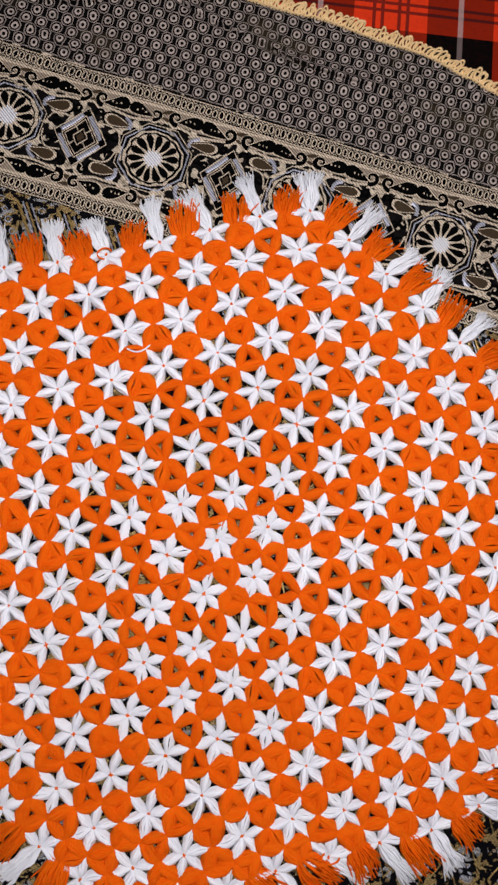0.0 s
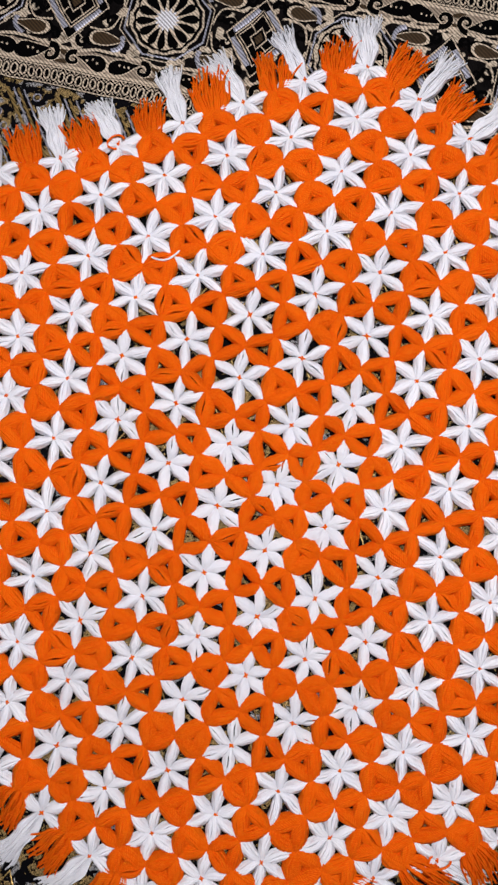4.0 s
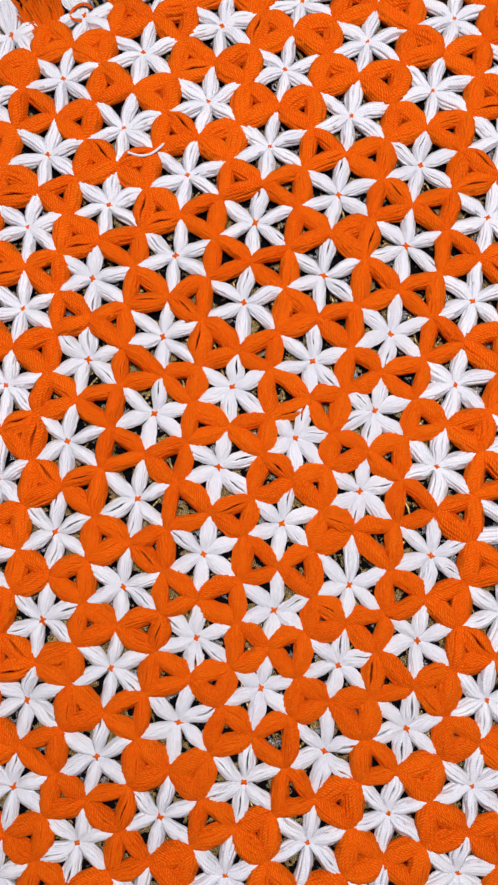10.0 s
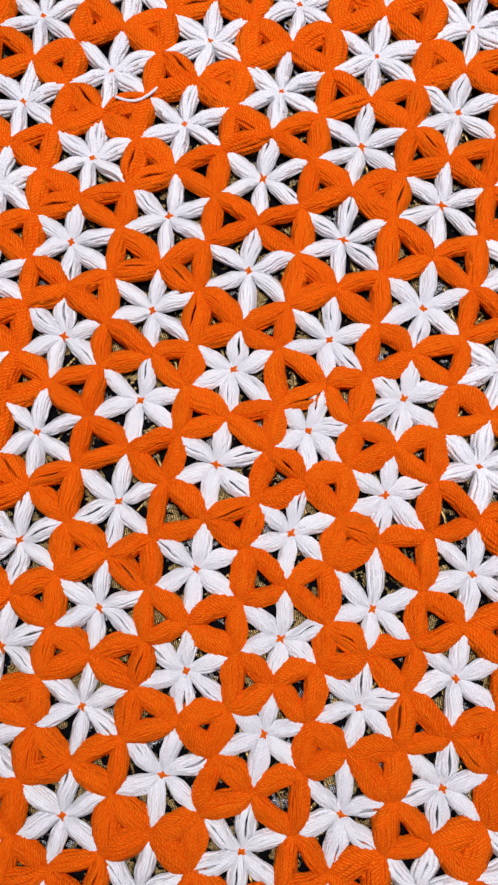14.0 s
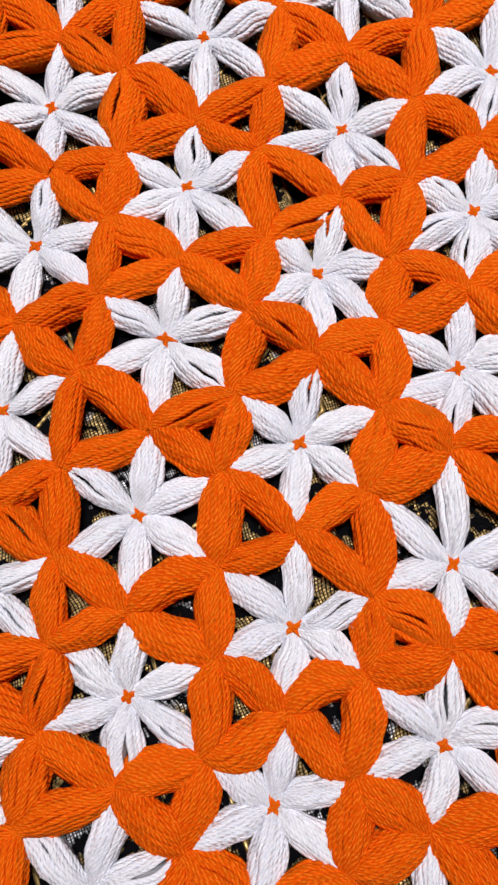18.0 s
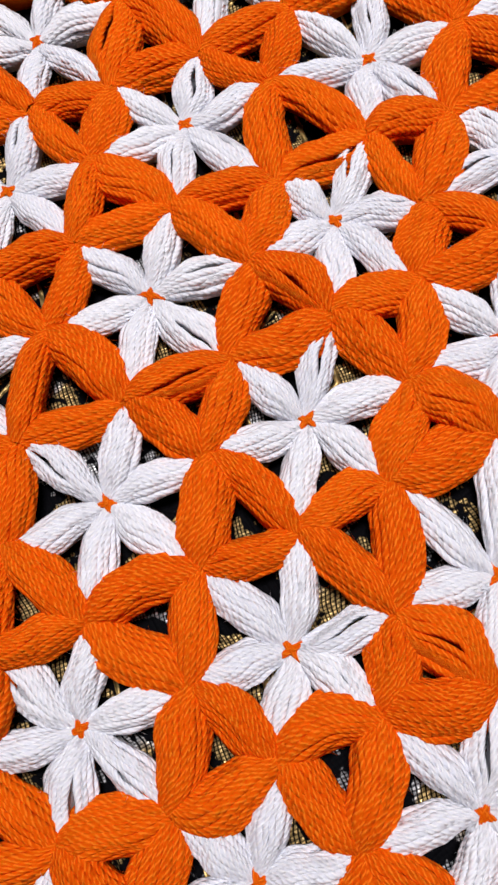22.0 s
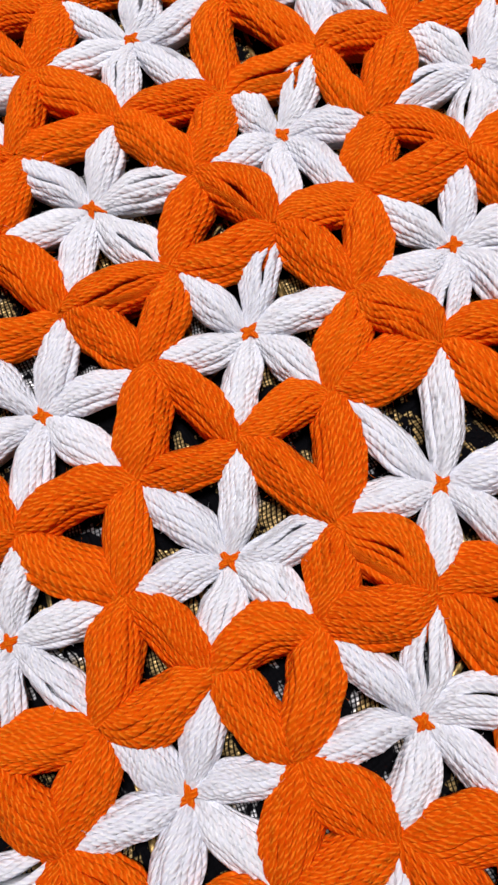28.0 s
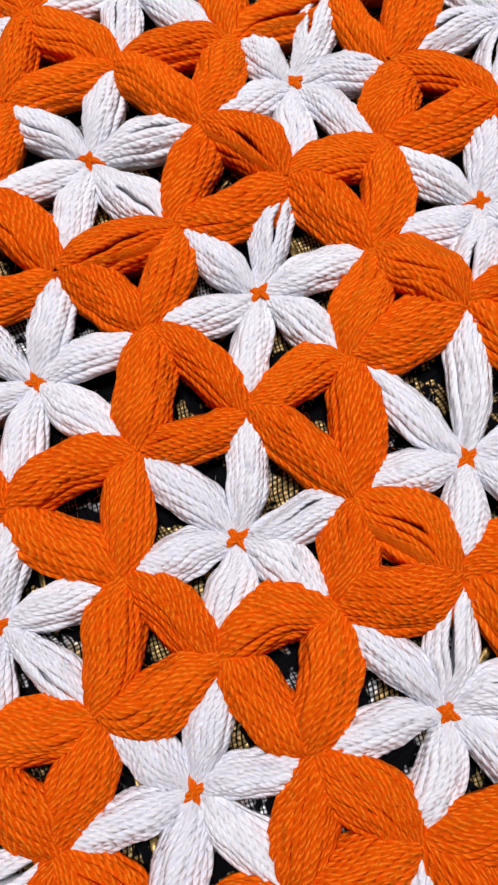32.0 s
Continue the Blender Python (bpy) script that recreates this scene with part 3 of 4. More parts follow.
def inner_figures():
    """Slanting bands and stepped squares of the inner ground."""
    f, g = Figures(0.0004), Figures(0.0004)
    for k in range(-13, 14):
        x = k * 0.042
        for o, w, fig in ((0.0, 0.0028, f), (0.0052, 0.0016, g), (0.0092, 0.0022, f), (0.0150, 0.0014, g)):
            fig.ribbon([(x + o - 0.03, -0.082), (x + o, -0.125), (x + o + 0.03, -0.168)], w)
        for n in range(9):
            cp, cq = x + 0.026 - 0.03 + 0.0068 * n, -0.085 - 0.0095 * n
            g.ribbon(circle(cp, cq, 0.0028, 8), 0.0011, True)
            f.disc(cp, cq, 0.0012, 0.0012, 6)
    for j in range(12):
        for i in range(-16, 17):
            cp, cq = i * 0.036 + (j % 2) * 0.018, -0.2 - j * 0.062
            f.ribbon([(cp - 0.013, cq), (cp, cq + 0.024), (cp + 0.013, cq), (cp, cq - 0.024)], 0.0017, True)
            for th in range(6 if math.hypot(*pq(cp, cq)) > 0.33 else 0):
                g.disc(cp + 0.0042 * math.cos(th * math.pi / 3), cq + 0.0062 * math.sin(th * math.pi / 3), 0.0024, 0.0013, 7, th * math.pi / 3)
    ob = f.put("inner_lattice", GOLD, "gold lattice of the inner ground", spread)
    tagged(ob, kind="stuff")
    tagged(g.put("blossom_pattern", SILVER, "small silver blossoms", ob), kind="stuff")


inner_figures()


# looped cord along the hem
def loop_mesh(seed):
    """One slack loop of cord, lying outwards from the hem."""
    r = random.Random(seed)
    y = Yarn()
    n = 15
    wide, long, lean = r.uniform(0.0026, 0.0036), r.uniform(0.0095, 0.0130), r.uniform(0.15, 0.5)
    line = []
    for k in range(n):
        th = -0.35 + (2 * math.pi + 0.7) * k / (n - 1) - math.pi / 2
        q = long * (1 + math.sin(th)) * 0.62
        line.append((wide * math.cos(th) + lean * q + 0.0014 * k / n, q - 0.001, 0.0014 + 0.0022 * k / n + 0.0012 * math.sin(q * 300)))
    y.tube(line, [0.0011] * n, 6)
    return y.mesh("loop", CREAM)


LOOPS = [loop_mesh(k) for k in range(9)]
for k in range(250):
    p = -0.36 + k * 0.0036
    x0, y0 = spread_xy(p, 0.199)
    x1, y1 = spread_xy(p + 0.004, 0.199)
    ob = linked("loop", LOOPS[random.randrange(9)], spread)
    ob.matrix_basis = Matrix.Translation((x0, y0, wave(x0, y0) - 0.0005)) @ Matrix.Rotation(math.atan2(y1 - y0, x1 - x0) + random.uniform(-0.35, 0.35), 4, "Z") @ Matrix.Diagonal((random.uniform(0.85, 1.15), random.uniform(0.8, 1.12), 1, 1))


# ---- the flower mat ----
STEP, TURN0, SIDE = 0.05, radians(14.0), 7
AX = STEP * np.array([math.cos(TURN0), math.sin(TURN0)])
BX = STEP * np.array([math.cos(TURN0 + math.pi / 3), math.sin(TURN0 + math.pi / 3)])
# The mat is hand-tied and pulled out of true: a smooth stretch, and the pull of single flowers, in millimetres.
PULL_X = (-0.1, -5.1, 4.7, 6.1, 2.2, 21.3, 8.4, 6.6, 7.0, -3.0)
PULL_Y = (0.5, 6.9, 2.1, -18.2, -1.6, -2.8, -12.9, -7.0, -5.6, -1.0)
PULLED = {
    (-2, -4): (-0.1, 2.1), (-2, -3): (2.1, 1.2), (-2, -2): (1.9, 1.8), (-2, -1): (0.5, -1.9), (-2, 0): (0.8, -1.0),
    (-2, 1): (2.7, -1.1), (-2, 2): (-0.6, -4.5), (-2, 3): (-1.4, -4.1), (-1, -4): (0.4, -0.3), (-1, -3): (2.5, 3.5),
    (-1, -2): (4.5, 1.5), (-1, -1): (0.6, -0.1), (-1, 0): (1.6, 0.5), (-1, 1): (1.4, -2.2), (-1, 2): (0.5, -0.9),
    (-1, 3): (-1.0, -0.9), (0, -4): (1.7, 2.5), (0, -3): (3.4, 5.8), (0, -2): (2.4, 0.6), (0, -1): (-0.9, 0.9),
    (0, 0): (-0.7, 0.8), (0, 1): (1.2, -3.8), (0, 2): (0.2, -1.5), (0, 3): (0.8, -0.4), (1, -4): (0.8, 3.7),
    (1, -3): (0.6, 2.7), (1, -2): (-1.2, -1.1), (1, -1): (-2.3, 3.1), (1, 0): (-1.5, 0.3), (1, 1): (-0.5, -4.1),
    (1, 2): (1.4, 0.1), (1, 3): (1.8, 1.2),
}
# The same towards the rim.
PULLED_RIM = {
    (-6, 7): (3.2, 5.8), (-5, 2): (0.3, 2.0), (-5, 4): (1.2, -1.7), (-5, 5): (-5.2, 0.7), (-5, 6): (-0.8, 2.8),
    (-5, 7): (4.8, -1.2), (-4, -1): (-1.1, -3.5), (-4, 0): (1.7, -4.1), (-4, 1): (3.5, -4.8), (-4, 2): (0.3, 1.3),
    (-4, 3): (1.9, -2.0), (-4, 4): (-3.8, -0.1), (-4, 5): (-0.9, -2.7), (-4, 6): (-1.0, -0.8), (-4, 7): (1.4, -5.5),
    (-3, -3): (0.9, 1.0), (-3, -2): (-0.3, 0.8), (-3, -1): (-0.1, -3.7), (-3, 0): (-1.0, -2.8), (-3, 1): (-1.5, 0.5),
    (-3, 2): (2.4, -1.1), (-3, 3): (-3.5, -0.4), (-3, 4): (-2.6, -3.8), (-3, 5): (-2.4, -3.1), (-3, 6): (-0.2, -1.1),
    (-3, 7): (2.9, -3.9), (-2, 4): (-2.6, -2.2), (-2, 5): (0.7, -3.8), (-2, 6): (-0.4, -0.6), (-2, 7): (0.5, -2.0),
    (-1, -6): (0.4, 2.2), (-1, -5): (-1.4, 0.8), (-1, 4): (-0.9, -1.7), (-1, 5): (-0.9, 0.5), (-1, 7): (-1.5, 1.6),
    (0, -6): (-0.9, -1.5), (0, -5): (-0.7, -0.6), (0, 4): (-0.1, 1.1), (0, 5): (0.4, 1.8), (0, 7): (-4.0, -2.3),
    (1, -6): (-3.1, -4.1), (1, -5): (-0.4, 1.3), (1, 5): (3.4, 0.3), (1, 6): (-1.9, 0.4), (2, -5): (-0.9, 1.8),
    (2, -4): (0.6, 0.2), (2, -2): (-0.9, -0.7), (2, -1): (-4.8, 1.4), (2, 0): (-1.8, -0.9), (2, 1): (0.7, -0.7),
    (2, 2): (1.8, 1.0), (2, 3): (2.9, 1.6), (2, 4): (2.3, 0.9), (3, -7): (-1.9, 0.8), (3, -6): (-0.1, 1.0),
    (3, -5): (-0.4, 0.8), (3, -4): (-0.3, 0.5), (3, -3): (0.3, 0.2), (3, -1): (-3.3, 1.8), (3, 2): (0.9, 2.0),
    (3, 3): (2.5, -2.2), (3, 4): (-1.8, -0.1), (4, -6): (-0.3, -4.1), (4, -1): (-2.9, 0.5), (5, -6): (0.6, -2.8),
    (5, -2): (-5.0, -2.8), (5, 0): (2.0, -1.1), (7, -7): (0.5, 7.9),
}
PULLED.update(PULLED_RIM)
NUDGED = {  # knots that sit off the middle between their two flowers
    ((-2, 0), (-1, -1)): (-2.4, -1.1), ((-2, 0), (-1, 0)): (-0.7, 0.5), ((-2, 1), (-2, 2)): (2.8, -0.0), ((-2, 1), (-1, 0)): (-0.2, -1.2),
    ((-2, 1), (-1, 1)): (-0.5, -1.4), ((-2, 2), (-1, 1)): (0.7, -2.8), ((-1, -2), (-1, -3)): (1.8, 1.4), ((-1, -2), (0, -3)): (0.9, -1.5),
    ((-1, -2), (0, -2)): (1.1, 0.5), ((-1, -1), (-1, -2)): (-1.6, -1.4), ((-1, -1), (0, -2)): (0.8, 1.3), ((-1, -1), (0, -1)): (0.2, 1.4),
    ((-1, 0), (-1, -1)): (-0.5, -1.0), ((-1, 0), (0, -1)): (0.7, -1.6), ((-1, 0), (0, 0)): (2.0, -1.2), ((-1, 1), (-1, 0)): (1.9, -0.4),
    ((-1, 1), (-1, 2)): (0.3, -4.1), ((-1, 1), (0, 0)): (4.7, -4.9), ((-1, 1), (0, 1)): (-1.0, 2.5), ((0, -3), (1, -3)): (-1.4, 0.4),
    ((0, -2), (0, -3)): (0.7, 0.8), ((0, -2), (1, -3)): (0.1, 1.9), ((0, -2), (1, -2)): (0.5, 0.0), ((0, -1), (0, -2)): (0.0, -0.2),
    ((0, -1), (1, -2)): (-1.4, 2.5), ((0, -1), (1, -1)): (0.9, -1.2), ((0, 0), (0, -1)): (2.3, 0.9), ((0, 0), (1, -1)): (-0.2, -1.4),
    ((0, 0), (1, 0)): (-2.9, -5.0), ((0, 1), (0, 0)): (3.6, -0.1), ((0, 1), (1, 0)): (-0.1, -4.1), ((1, -3), (1, -4)): (-1.0, 3.8),
    ((1, -2), (1, -3)): (0.4, 1.1), ((1, -1), (1, -2)): (-0.4, 4.9), ((1, 0), (1, -1)): (0.4, -0.7),
}


def inside(i, j):
    return abs(i) <= SIDE and abs(j) <= SIDE and abs(i + j) <= SIDE


def flower_at(i, j):
    u, w = i / 7, j / 7
    terms = [u**a * w**b for a in range(4) for b in range(4 - a)]
    x, y = i * AX + j * BX
    dx, dy = (sum(c * t for c, t in zip(pull, terms)) for pull in (PULL_X, PULL_Y))
    rx, ry = PULLED.get((i, j), (random.Random(i * 31 + j).uniform(-1.6, 1.6), random.Random(i * 17 + j * 5).uniform(-1.6, 1.6)))
    return np.array([x + (dx + rx) * 0.001, y + (dy + ry) * 0.001])


CELLS = [(i, j) for i in range(-SIDE, SIDE + 1) for j in range(-SIDE, SIDE + 1) if inside(i, j)]
AT = {c: flower_at(*c) for c in CELLS}
ROUND = [(1, 0), (0, 1), (-1, 1), (-1, 0), (0, -1), (1, -1)]


def knot_at(a, b):
    r = random.Random(a[0] * 7 + a[1] * 13 + b[0] * 29 + b[1] * 37)
    dx, dy = NUDGED.get((a, b)) or NUDGED.get((b, a)) or (r.uniform(-0.9, 0.9), r.uniform(-0.9, 0.9))
    return (AT[a] + AT[b]) / 2 + np.array([dx, dy]) * 0.001


def close_by(i, j):
    return -3 <= i <= 1 and -4 <= j <= 3


def smooth(a, b, t):
    t = min(1.0, max(0.0, (t - a) / (b - a)))
    return t * t * (3 - 2 * t)


def opening(kind, t, neck):
    """How far a bundle has spread from its ties at t, as a share of its full width."""
    if kind == "white":
        return 0.34 + 0.66 * smooth(-0.06, 0.40, t) - 0.34 * smooth(0.76, 1.10, t)
    return neck + (1 - neck) * smooth(-0.12, 0.27, t) * smooth(-0.12, 0.27, 1 - t)


def foot(kind, t):
    """Height of a bundle's underside at t."""
    if kind == "white":
        return -0.0006 + 0.0016 * math.sin(math.pi * min(1.0, 0.95 * t)) - 0.0006 * t
    return 0.0004 + 0.0012 * math.sin(math.pi * t)


def bundle(kind, seed, fine, closed=0.0, bow=None, near=False):
    """One petal: strands that part from one tie and meet again at the next, from x = 0 to 1."""
    r = random.Random(seed)
    y = Yarn()
    segs, sides = (20, 5) if near else ((14, 4) if fine else (8, 4))
    white = kind == "white"
    nominal = 0.025
    if white:
        lo, hi, top = -0.0036, 0.0036, 0.0048
    else:
        lo, hi, top = -0.0041 - 0.0030 * closed, 0.0040 + 0.0006 * closed, 0.0056
    slim = 1.0 if fine else (0.92 if white else 0.97)
    lo, hi = lo * slim * r.uniform(0.92, 1.08), hi * slim * r.uniform(0.92, 1.08)
    half = (hi - lo) / 2
    neck = min(0.5, 0.0020 / half)
    pitch = 0.00082 if fine else 0.0012
    count = max(8 if fine else 6, round(2.5 * half / pitch))
    tail_bow = r.uniform(-0.0012, 0.0012) if white else r.uniform(0.0, 0.0028)
    bow = tail_bow if bow is None else bow
    ess, twist = r.uniform(-0.0009, 0.0009), r.uniform(-0.5, 0.5)
    swell, turn_ = r.uniform(0.02, 0.08), r.uniform(0, 6)
    gap = r.random() < (0.34 if white else 0.07)
    wide = r.uniform(0.0003, 0.0009)
    where, mid_gap = r.uniform(0.35, 0.65), r.uniform(0.5, 0.7) if white else r.uniform(0.4, 0.6)
    tilt = r.uniform(-0.25, 0.25)

    def middle(t):
        arc = math.sin(math.pi * t)
        return bow * arc ** 0.7 + ess * math.sin(2 * math.pi * t) + (lo + hi) / 2 * opening(kind, t, neck)

    def part_at(t):
        return wide * max(0.0, 1 - ((t - mid_gap) / 0.32) ** 2) if gap else 0.0

    tips, rings = [], 12 if fine else 8
    for k in range(count):
        f = (k + 0.5 + r.uniform(-0.2, 0.2)) / count
        ph, am, dz = r.uniform(0, 6), r.uniform(0.02, 0.06), r.uniform(-0.00009, 0.00009)
        fq, thick, beat = r.uniform(4, 8), r.uniform(0.92, 1.15), r.uniform(16, 30)
        stray, at_ = (r.uniform(0, 0.0006) if min(f, 1 - f) < 0.2 else 0.0) * (1 if f > 0.5 else -1), r.uniform(0.3, 0.75)
        line, radii = [], []
        for s in range(segs + 1):
            t = s / segs
            arc = math.sin(math.pi * t)
            open_ = opening(kind, t, neck) * (1 + swell * math.sin(turn_ + 9 * t) * arc)
            phi = math.pi * f + (am * math.sin(ph + fq * t) + 0.12 * math.sin(turn_ * 3 + 7 * t + 2.5 * f) + twist * (t - 0.5) * 0.6) * math.sin(math.pi * f)
            side_ = -1 if f < where else 1
            yy = middle(t) - half * open_ * math.cos(phi) + part_at(t) * side_ + 0.00012 * math.sin(ph * 5 + beat * t) * open_ + stray * max(0.0, 1 - ((t - at_) / 0.3) ** 2)
            zz = foot(kind, t) + top * (0.32 + 0.68 * open_) * (0.12 + 0.88 * math.sin(phi)) + tilt * half * open_ * -math.cos(phi) * arc + (dz + 0.00012 * math.sin(ph * 2 + beat * t)) * open_
            line.append((t * nominal, yy, zz))
            radii.append(pitch * (1.04 if fine else 1.15) * thick * (0.62 + 0.38 * open_) * (1 + 0.08 * math.sin(ph * 3 + 13 * t)))
        y.tube(line, radii, sides)
        tips.append((line, radii))
    for lo_f, hi_f in (((0.0, where), (where, 1.0)) if gap else ((0.0, 1.0),)):  # the packed inside of the bundle
        line, wide_, tall = [], [], []
        for s in range(rings + 1):
            t = s / rings
            open_ = opening(kind, t, neck)
            a_, b_ = -math.cos(math.pi * lo_f), -math.cos(math.pi * hi_f)
            shift = part_at(t) * (0 if not gap else (-1 if lo_f == 0 else 1))
            line.append((t * nominal, middle(t) + half * open_ * (a_ + b_) / 2 + shift, foot(kind, t)))
            wide_.append(half * open_ * (b_ - a_) / 2 * 0.93)
            tall.append(top * (0.32 + 0.68 * open_) * 0.97)
        y.core(line, wide_, tall, rings, count)
    for k in range(24 if near else 0):  # stray fibres
        line, radii = r.choice(tips)
        s = r.randrange(2, segs - 3)
        x0, y0, z0 = line[s]
        out_y = 1 if y0 > middle(s / segs) else -1
        long, rise, sway = r.uniform(0.0008, 0.0032), r.uniform(0.0002, 0.0008), r.uniform(-0.0006, 0.0022) * out_y
        hair = [(x0 + long * q * r.choice((0.8, 1.0)), y0 + sway * q * q + out_y * radii[s] * 0.4, z0 + radii[s] * 0.7 + rise * math.sin(math.pi * 0.8 * q)) for q in (0, 0.35, 0.7, 1.0)]
        y.tube(hair, [0.000032, 0.00003, 0.000028, 0.00002], 3)
    return y.mesh("petal" if white else "loop", WHITE if white else ORANGE)


PETALS = {f: [bundle("white", 100 + k, f) for k in range(18)] for f in (True, False)}
OPEN = {f: [bundle("orange", 300 + k, f, 0.22 + 0.14 * (k % 3)) for k in range(18)] for f in (True, False)}
SHUT = {f: [bundle("orange", 500 + k, f, 0.80 + 0.08 * (k % 4)) for k in range(12)] for f in (True, False)}


def knot_mesh(seed):
    """A tight wrap of yarn round the crossing bundles."""
    r = random.Random(seed)
    y = Yarn()
    y.blob((0, 0, 0.0018), 0.0023, 0.0019, 10, 5)
    for k in range(6):
        th, o = r.uniform(0, math.pi), r.uniform(-0.0013, 0.0013)
        line = []
        for s in range(9):
            a = math.pi * s / 8
            reach = 0.0024 * math.sqrt(1 - (o / 0.0023) ** 2)
            x, h = reach * math.cos(a), 0.0010 + 0.0027 * math.sin(a) * (1 - 0.3 * abs(o) / 0.0013)
            line.append((x * math.cos(th) - o * math.sin(th), x * math.sin(th) + o * math.cos(th), h))
        y.tube(line, [0.0005] * 9, 5)
    return y.mesh("knot", ORANGE)


KNOTS = [knot_mesh(k) for k in range(7)]


def tie_mesh(seed):
    """The little crossed stitch of orange thread that holds a flower's middle."""
    r = random.Random(seed)
    y = Yarn()
    for k in range(2):
        th = k * math.pi / 2 + r.uniform(-0.35, 0.35)
        for o in (-0.00025, 0.00025):
            la, lb = r.uniform(0.0022, 0.0038), r.uniform(0.0022, 0.0038)
            pts = [(-la, 0.0022), (-la * 0.5, 0.0030), (0, 0.0033), (lb * 0.5, 0.0030), (lb, 0.0022)]
            y.tube([(s * math.cos(th) - o * math.sin(th), s * math.sin(th) + o * math.cos(th), z) for s, z in pts], [0.00026, 0.00046, 0.00062, 0.00046, 0.00026], 6)
    return y.mesh("center_tie", ORANGE)


TIES = [tie_mesh(k) for k in range(6)]


def hub_mesh():
    y = Yarn()
    y.blob((0, 0, 0.0002), 0.0026, 0.0013)
    return y.mesh("white_flower", WHITE)


HUB = hub_mesh()


def tassel(kind, seed, wide):
    """A cut yarn end, tied at x = 0 and fanning out."""
    r = random.Random(seed)
    y = Yarn()
    lean = r.uniform(-0.35, 0.35)
    white = kind == "white"
    for k in range(70 if wide < 0.01 or not white else 100):
        f, g = r.uniform(-1, 1), r.uniform(0.0, 1)
        ln = r.uniform(0.84, 1.1) * 0.043 if white else r.uniform(0.62, 1.08) * 0.038
        ph, am, fray = r.uniform(0, 6), r.uniform(0.0003, 0.0016), r.gauss(0, 0.0023 if white else 0.0036)
        line = []
        for s in range(11):
            t = s / 10
            if white:
                sp = 0.22 + 0.6 * min(1, t / 0.35) if t < 0.35 else 0.82 - 0.25 * math.sin(math.pi * min(1, (t - 0.35) / 0.5)) + 0.25 * max(0, t - 0.6)
            else:
                sp = 0.40 + 0.60 * min(1, t / 0.4) ** 0.7 + 0.1 * t
            yy = f * wide * sp + am * math.sin(ph + 6 * t) * t + lean * 0.014 * t * t + fray * t ** 3
            line.append((ln * t, yy, max(-0.0016, 0.0006 + g * 0.0042 * math.sin(math.pi * min(1, 0.12 + 0.68 * t)) - 0.0018 * t * t)))
        y.tube(line, [(0.00098 if white else 0.00118) - 0.0005 * (s / 10) ** 2 for s in range(11)], 3)
    return y.mesh("tassel", WHITE if kind == "white" else ORANGE)


TASSEL_W = [tassel("white", 700 + k, 0.0098) for k in range(8)]
TASSEL_BIG = [tassel("white", 740 + k, 0.0125) for k in range(3)]
TASSEL_O = [tassel("orange", 780 + k, 0.0124) for k in range(8)]

mat_root = tagged(new("flower_mat"), "six-sided orange and white yarn flower mat, tasselled, on brocade", "mat")
mat_root.location = (0, 0, 0)


def laid(name, me, parent, a, b, sy=1.0, sz=1.0, z=0.0, label="", nominal=0.025):
    """A yarn piece laid from a to b."""
    d = b - a
    ob = linked(name, me, parent, label)
    ob.matrix_basis = Matrix.Translation((a[0], a[1], z)) @ Matrix.Rotation(math.atan2(d[1], d[0]), 4, "Z") @ Matrix.Diagonal((np.hypot(*d) / nominal, sy, sz, 1))
    return ob


PICK, MADE = random.Random(5), []


def brushed(at):
    """The tassels along the near rim have been stroked to one side."""
    return 0.5 if at[1] < -0.2 and at[0] > 0.0 else 0.0


def unique(at):
    """In the stretch that the camera comes nearest to, no two bundles are alike."""
    return -0.085 < at[0] < 0.075 and -0.185 < at[1] < 0.06


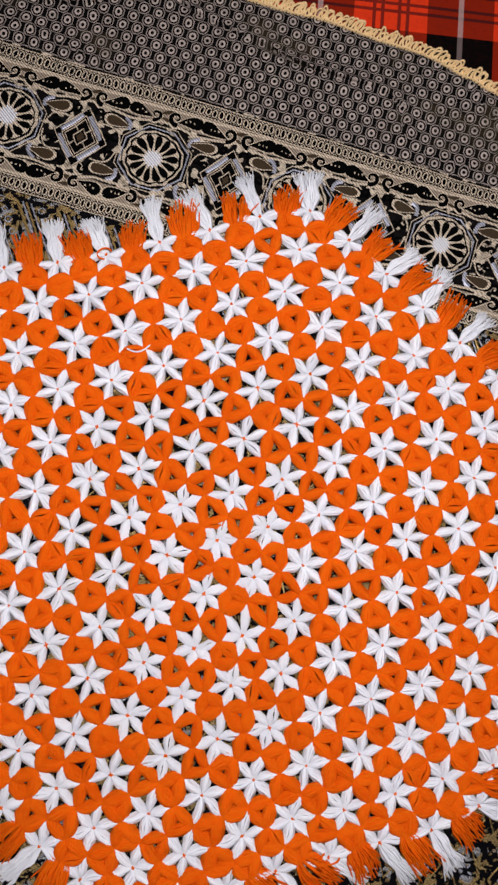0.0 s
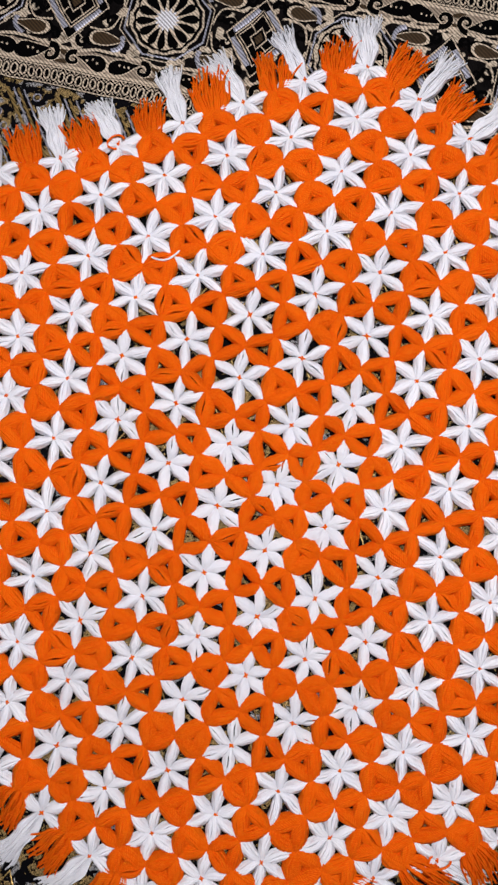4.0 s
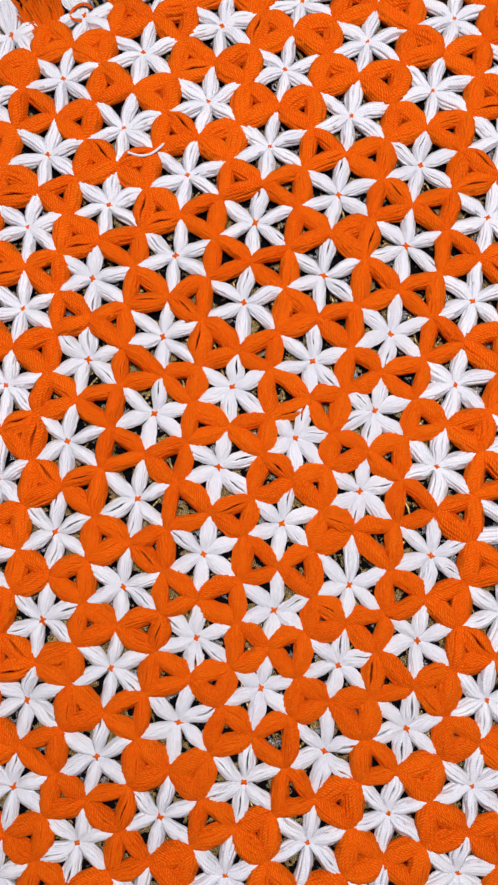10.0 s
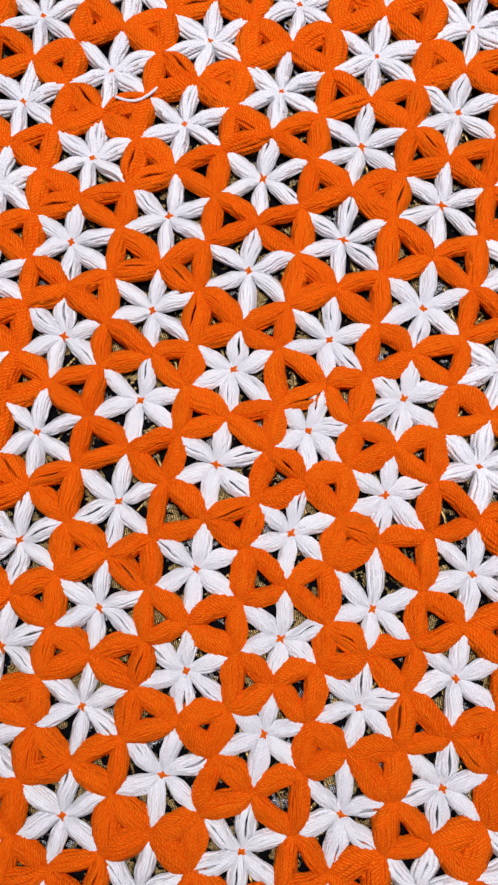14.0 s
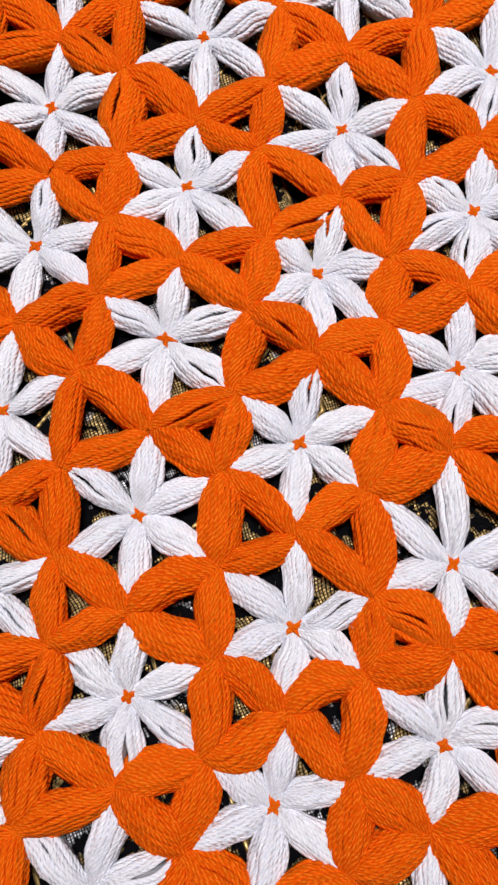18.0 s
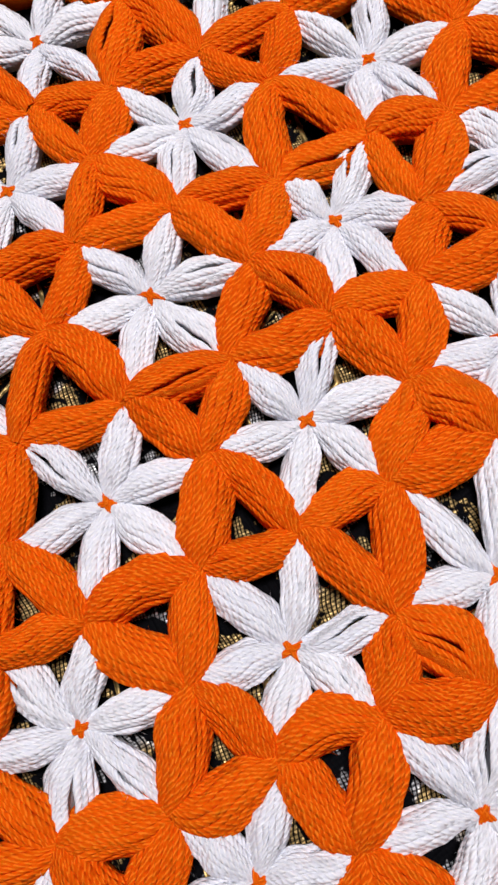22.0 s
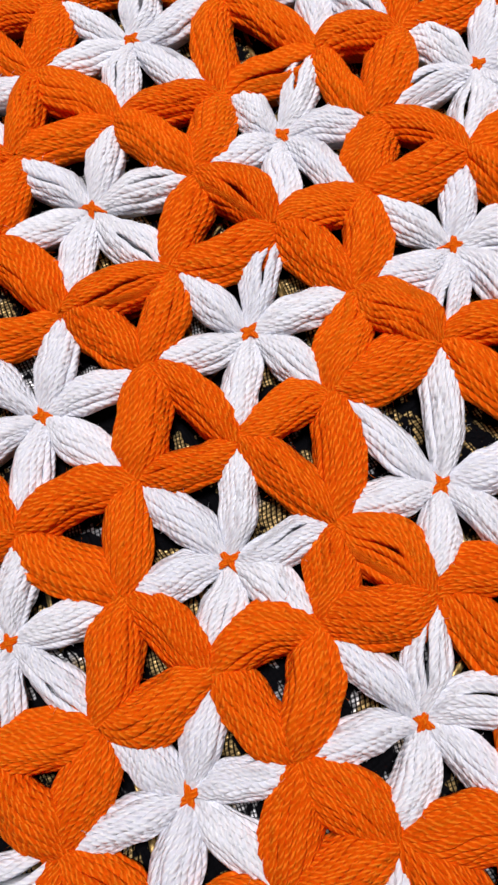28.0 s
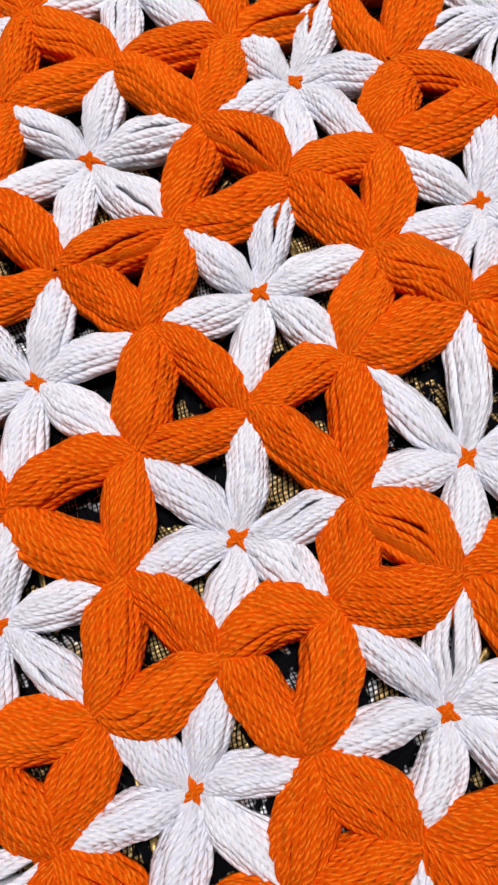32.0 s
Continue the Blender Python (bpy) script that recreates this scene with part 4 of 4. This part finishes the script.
for c in CELLS:
    i, j = c
    o = AT[c]
    fine = close_by(i, j)
    hub = linked("white_flower", HUB, mat_root, "white six-petalled yarn flower tied with orange thread")
    hub.location = (o[0], o[1], 0)
    tie = linked("center_tie", PICK.choice(TIES), hub, "orange thread")
    tie.matrix_basis = Matrix.Rotation(PICK.uniform(0, 3), 4, "Z")
    out = []
    for di, dj in ROUND:
        n = (i + di, j + dj)
        if inside(*n):
            tip = knot_at(c, n) - o
            tip = tip * (1 - 0.0008 / np.hypot(*tip))
            away = tip / np.hypot(*tip) * 0.0010
            petal = bundle("white", 900 + len(MADE), True, near=True) if unique(o) else PICK.choice(PETALS[fine])
            MADE.append(petal)
            laid("petal", petal, hub, away, tip, PICK.uniform(0.88, 1.1), PICK.uniform(0.9, 1.1), PICK.uniform(0, 0.0003))
        else:
            v = AX * di + BX * dj
            out.append(v / np.hypot(*v))
    if out:
        way = sum(out)
        way = way / np.hypot(*way)
        th = math.atan2(way[1], way[0]) + PICK.uniform(-0.22, 0.22) + (0.4 if c == (0, 7) else 0) + brushed(o)
        ob = linked("tassel", PICK.choice(TASSEL_BIG if len(out) > 2 else TASSEL_W), hub, "white cut yarn tassel")
        ob.matrix_basis = Matrix.Rotation(th, 4, "Z") @ Matrix.Diagonal((PICK.uniform(0.9, 1.1), PICK.uniform(0.9, 1.1), 1, 1))

    if c == (-3, 5):
        yarn = Yarn()
        yarn.tube([(0.002 + 0.022 * s, -0.019 - 0.005 * math.sin(math.pi * s) + 0.004 * s, 0.0092 - 0.002 * s * s) for s in (0, 0.15, 0.3, 0.45, 0.6, 0.75, 0.9, 1.0)], [0.0008] * 8, 6)
        linked("loose_thread", yarn.mesh("loose_thread", WHITE), hub, "loose white thread end")

    if c in ((-4, 7), (4, -7)):  # an orange end wound loosely round the flower
        yarn, turn = Yarn(), 0.4 if c == (-4, 7) else 2.2
        coil = [(0.0062 * math.cos(a + turn) * (1 + 0.12 * a), 0.0056 * math.sin(a + turn), 0.0060 + 0.0006 * math.sin(2 * a)) for a in [k * 0.35 for k in range(13)]]
        yarn.tube(coil, [0.0009] * len(coil), 6)
        linked("loose_thread", yarn.mesh("loose_thread", ORANGE), hub, "loose orange thread end")

KNOTTED = set()
# Loops near the middle that have slid together into rounds, by their first and last flowers.
ROUND_ONES = {((0, -1), (1, -2)), ((0, -2), (1, -3)), ((-1, -3), (-1, -2)), ((0, -3), (1, -4)), ((-1, -4), (-1, -3)), ((-2, -3), (-1, -4)), ((1, -4), (1, -3))}


# How far loops bow towards the flower beside them, in millimetres, for each trefoil's three flowers.
BOWED = {
    ((0, -2), (0, -1), (1, -2)): (0.2, 2.7, 1.6), ((0, -2), (0, -1), (-1, -1)): (2.6, 2.0, 0.3),
    ((-1, -1), (0, -2), (-1, -2)): (2.6, 0.3, 1.0), ((0, -2), (-1, -2), (0, -3)): (1.6, -0.3, 3.4),
    ((0, -2), (1, -3), (0, -3)): (3.8, 1.4, 0.6), ((0, -1), (-1, 0), (0, 0)): (3.4, 0.3, 2.6),
    ((-1, 0), (0, -1), (-1, -1)): (0.2, 2.2, 0.2), ((0, 0), (0, -1), (1, -1)): (0.6, 0.6, 2.2),
    ((1, -1), (1, -2), (0, -1)): (2.0, 1.4, 1.6), ((1, -2), (1, -3), (0, -2)): (2.5, 3.0, 0.5),
    ((-1, 0), (-1, 1), (0, 0)): (0.0, 2.2, 1.0), ((0, 0), (1, 0), (1, -1)): (0.5, 2.5, 2.0),
}
BOWS = {(frozenset(tri), f): bow / 1000 for tri, bows in BOWED.items() for f, bow in zip(tri, bows)}


def trefoil(a, b, c):
    """Three orange loops between the knots of three neighbouring flowers."""
    ks = [knot_at(a, b), knot_at(b, c), knot_at(c, a)]
    mid = sum(ks) / 3
    x, y = mid
    edge = max(abs(x + 0.01) / 0.15, (y - 0.02) / 0.15, (-0.06 - y) / 0.03)
    central = -2 <= a[0] <= 1 and -4 <= a[1] <= 1
    if central:
        shut = (a, c) in ROUND_ONES
    else:
        shut = PICK.random() < (0.88 if edge > 1 else 0.36)
    fine = close_by(*a)
    mine = []
    for k, (m, n) in zip(ks, ((a, b), (b, c), (c, a))):
        key = frozenset((m, n))
        if key not in KNOTTED and len(mine) < 2:
            KNOTTED.add(key)
            mine.append(k)
    label = "orange yarn loops closed into a round" if shut else "three orange yarn loops tied in a triangle"
    root = linked("orange_trefoil", PICK.choice(KNOTS), mat_root, label)
    first = mine[0] if mine else ks[0]
    root.location = (first[0], first[1], 0)
    mid = mid - first
    ks = [k - first for k in ks]
    x, y = mid
    for k in mine[1:]:
        ob = linked("knot", PICK.choice(KNOTS), root)
        ob.location = (k[0] - first[0], k[1] - first[1], 0)
    order = sorted(zip(ks, (frozenset((a, b)), frozenset((b, c)), frozenset((c, a)))), key=lambda k: -math.atan2(k[0][1] - y, k[0][0] - x))
    for n in range(3):
        (k0, own), (k1, next_) = order[n], order[(n + 1) % 3]
        bow = BOWS.get((frozenset((a, b, c)), min(own & next_)))
        if unique(first + mid):
            loop = bundle("orange", 2000 + len(MADE), True, PICK.uniform(0.82, 1.08) if shut else PICK.uniform(0.15, 0.55), bow, True)
        else:
            loop = PICK.choice((SHUT if shut else OPEN)[fine])
        MADE.append(loop)
        laid("loop", loop, root, k0, k1, PICK.uniform(0.85, 1.02 if shut else 1.1), PICK.uniform(0.85, 1.15), PICK.uniform(0, 0.0006))
    return root


for i, j in CELLS:
    for tri in (((i, j), (i + 1, j), (i, j + 1)), ((i, j), (i + 1, j), (i + 1, j - 1))):
        if all(inside(*c) for c in tri):
            trefoil(*tri)

for c in CELLS:
    for d in ((1, 0), (0, 1), (-1, 1)):
        n = (c[0] + d[0], c[1] + d[1])
        if not inside(*n):
            continue
        both = [(c[0] + e[0], c[1] + e[1]) for e in ROUND if abs(e[0] - d[0]) <= 1 and abs(e[1] - d[1]) <= 1 and (e[0] - d[0], e[1] - d[1]) in ROUND]
        if all(inside(*m) for m in both):
            continue
        k = knot_at(c, n)
        way = k / np.hypot(*k)
        along = (AT[n] - AT[c]) / np.hypot(*(AT[n] - AT[c]))
        way = way - along * (way @ along) * 0.8
        ob = linked("edge_tassel", PICK.choice(TASSEL_O), mat_root, "orange cut yarn tassel")
        ob.matrix_basis = Matrix.Translation((k[0] - way[0] * 0.006, k[1] - way[1] * 0.006, 0.0030)) @ Matrix.Rotation(math.atan2(way[1], way[0]) + PICK.uniform(-0.25, 0.25) + brushed(k), 4, "Z") @ Matrix.Diagonal((PICK.uniform(0.85, 1.1), PICK.uniform(0.85, 1.1), 1, 1))
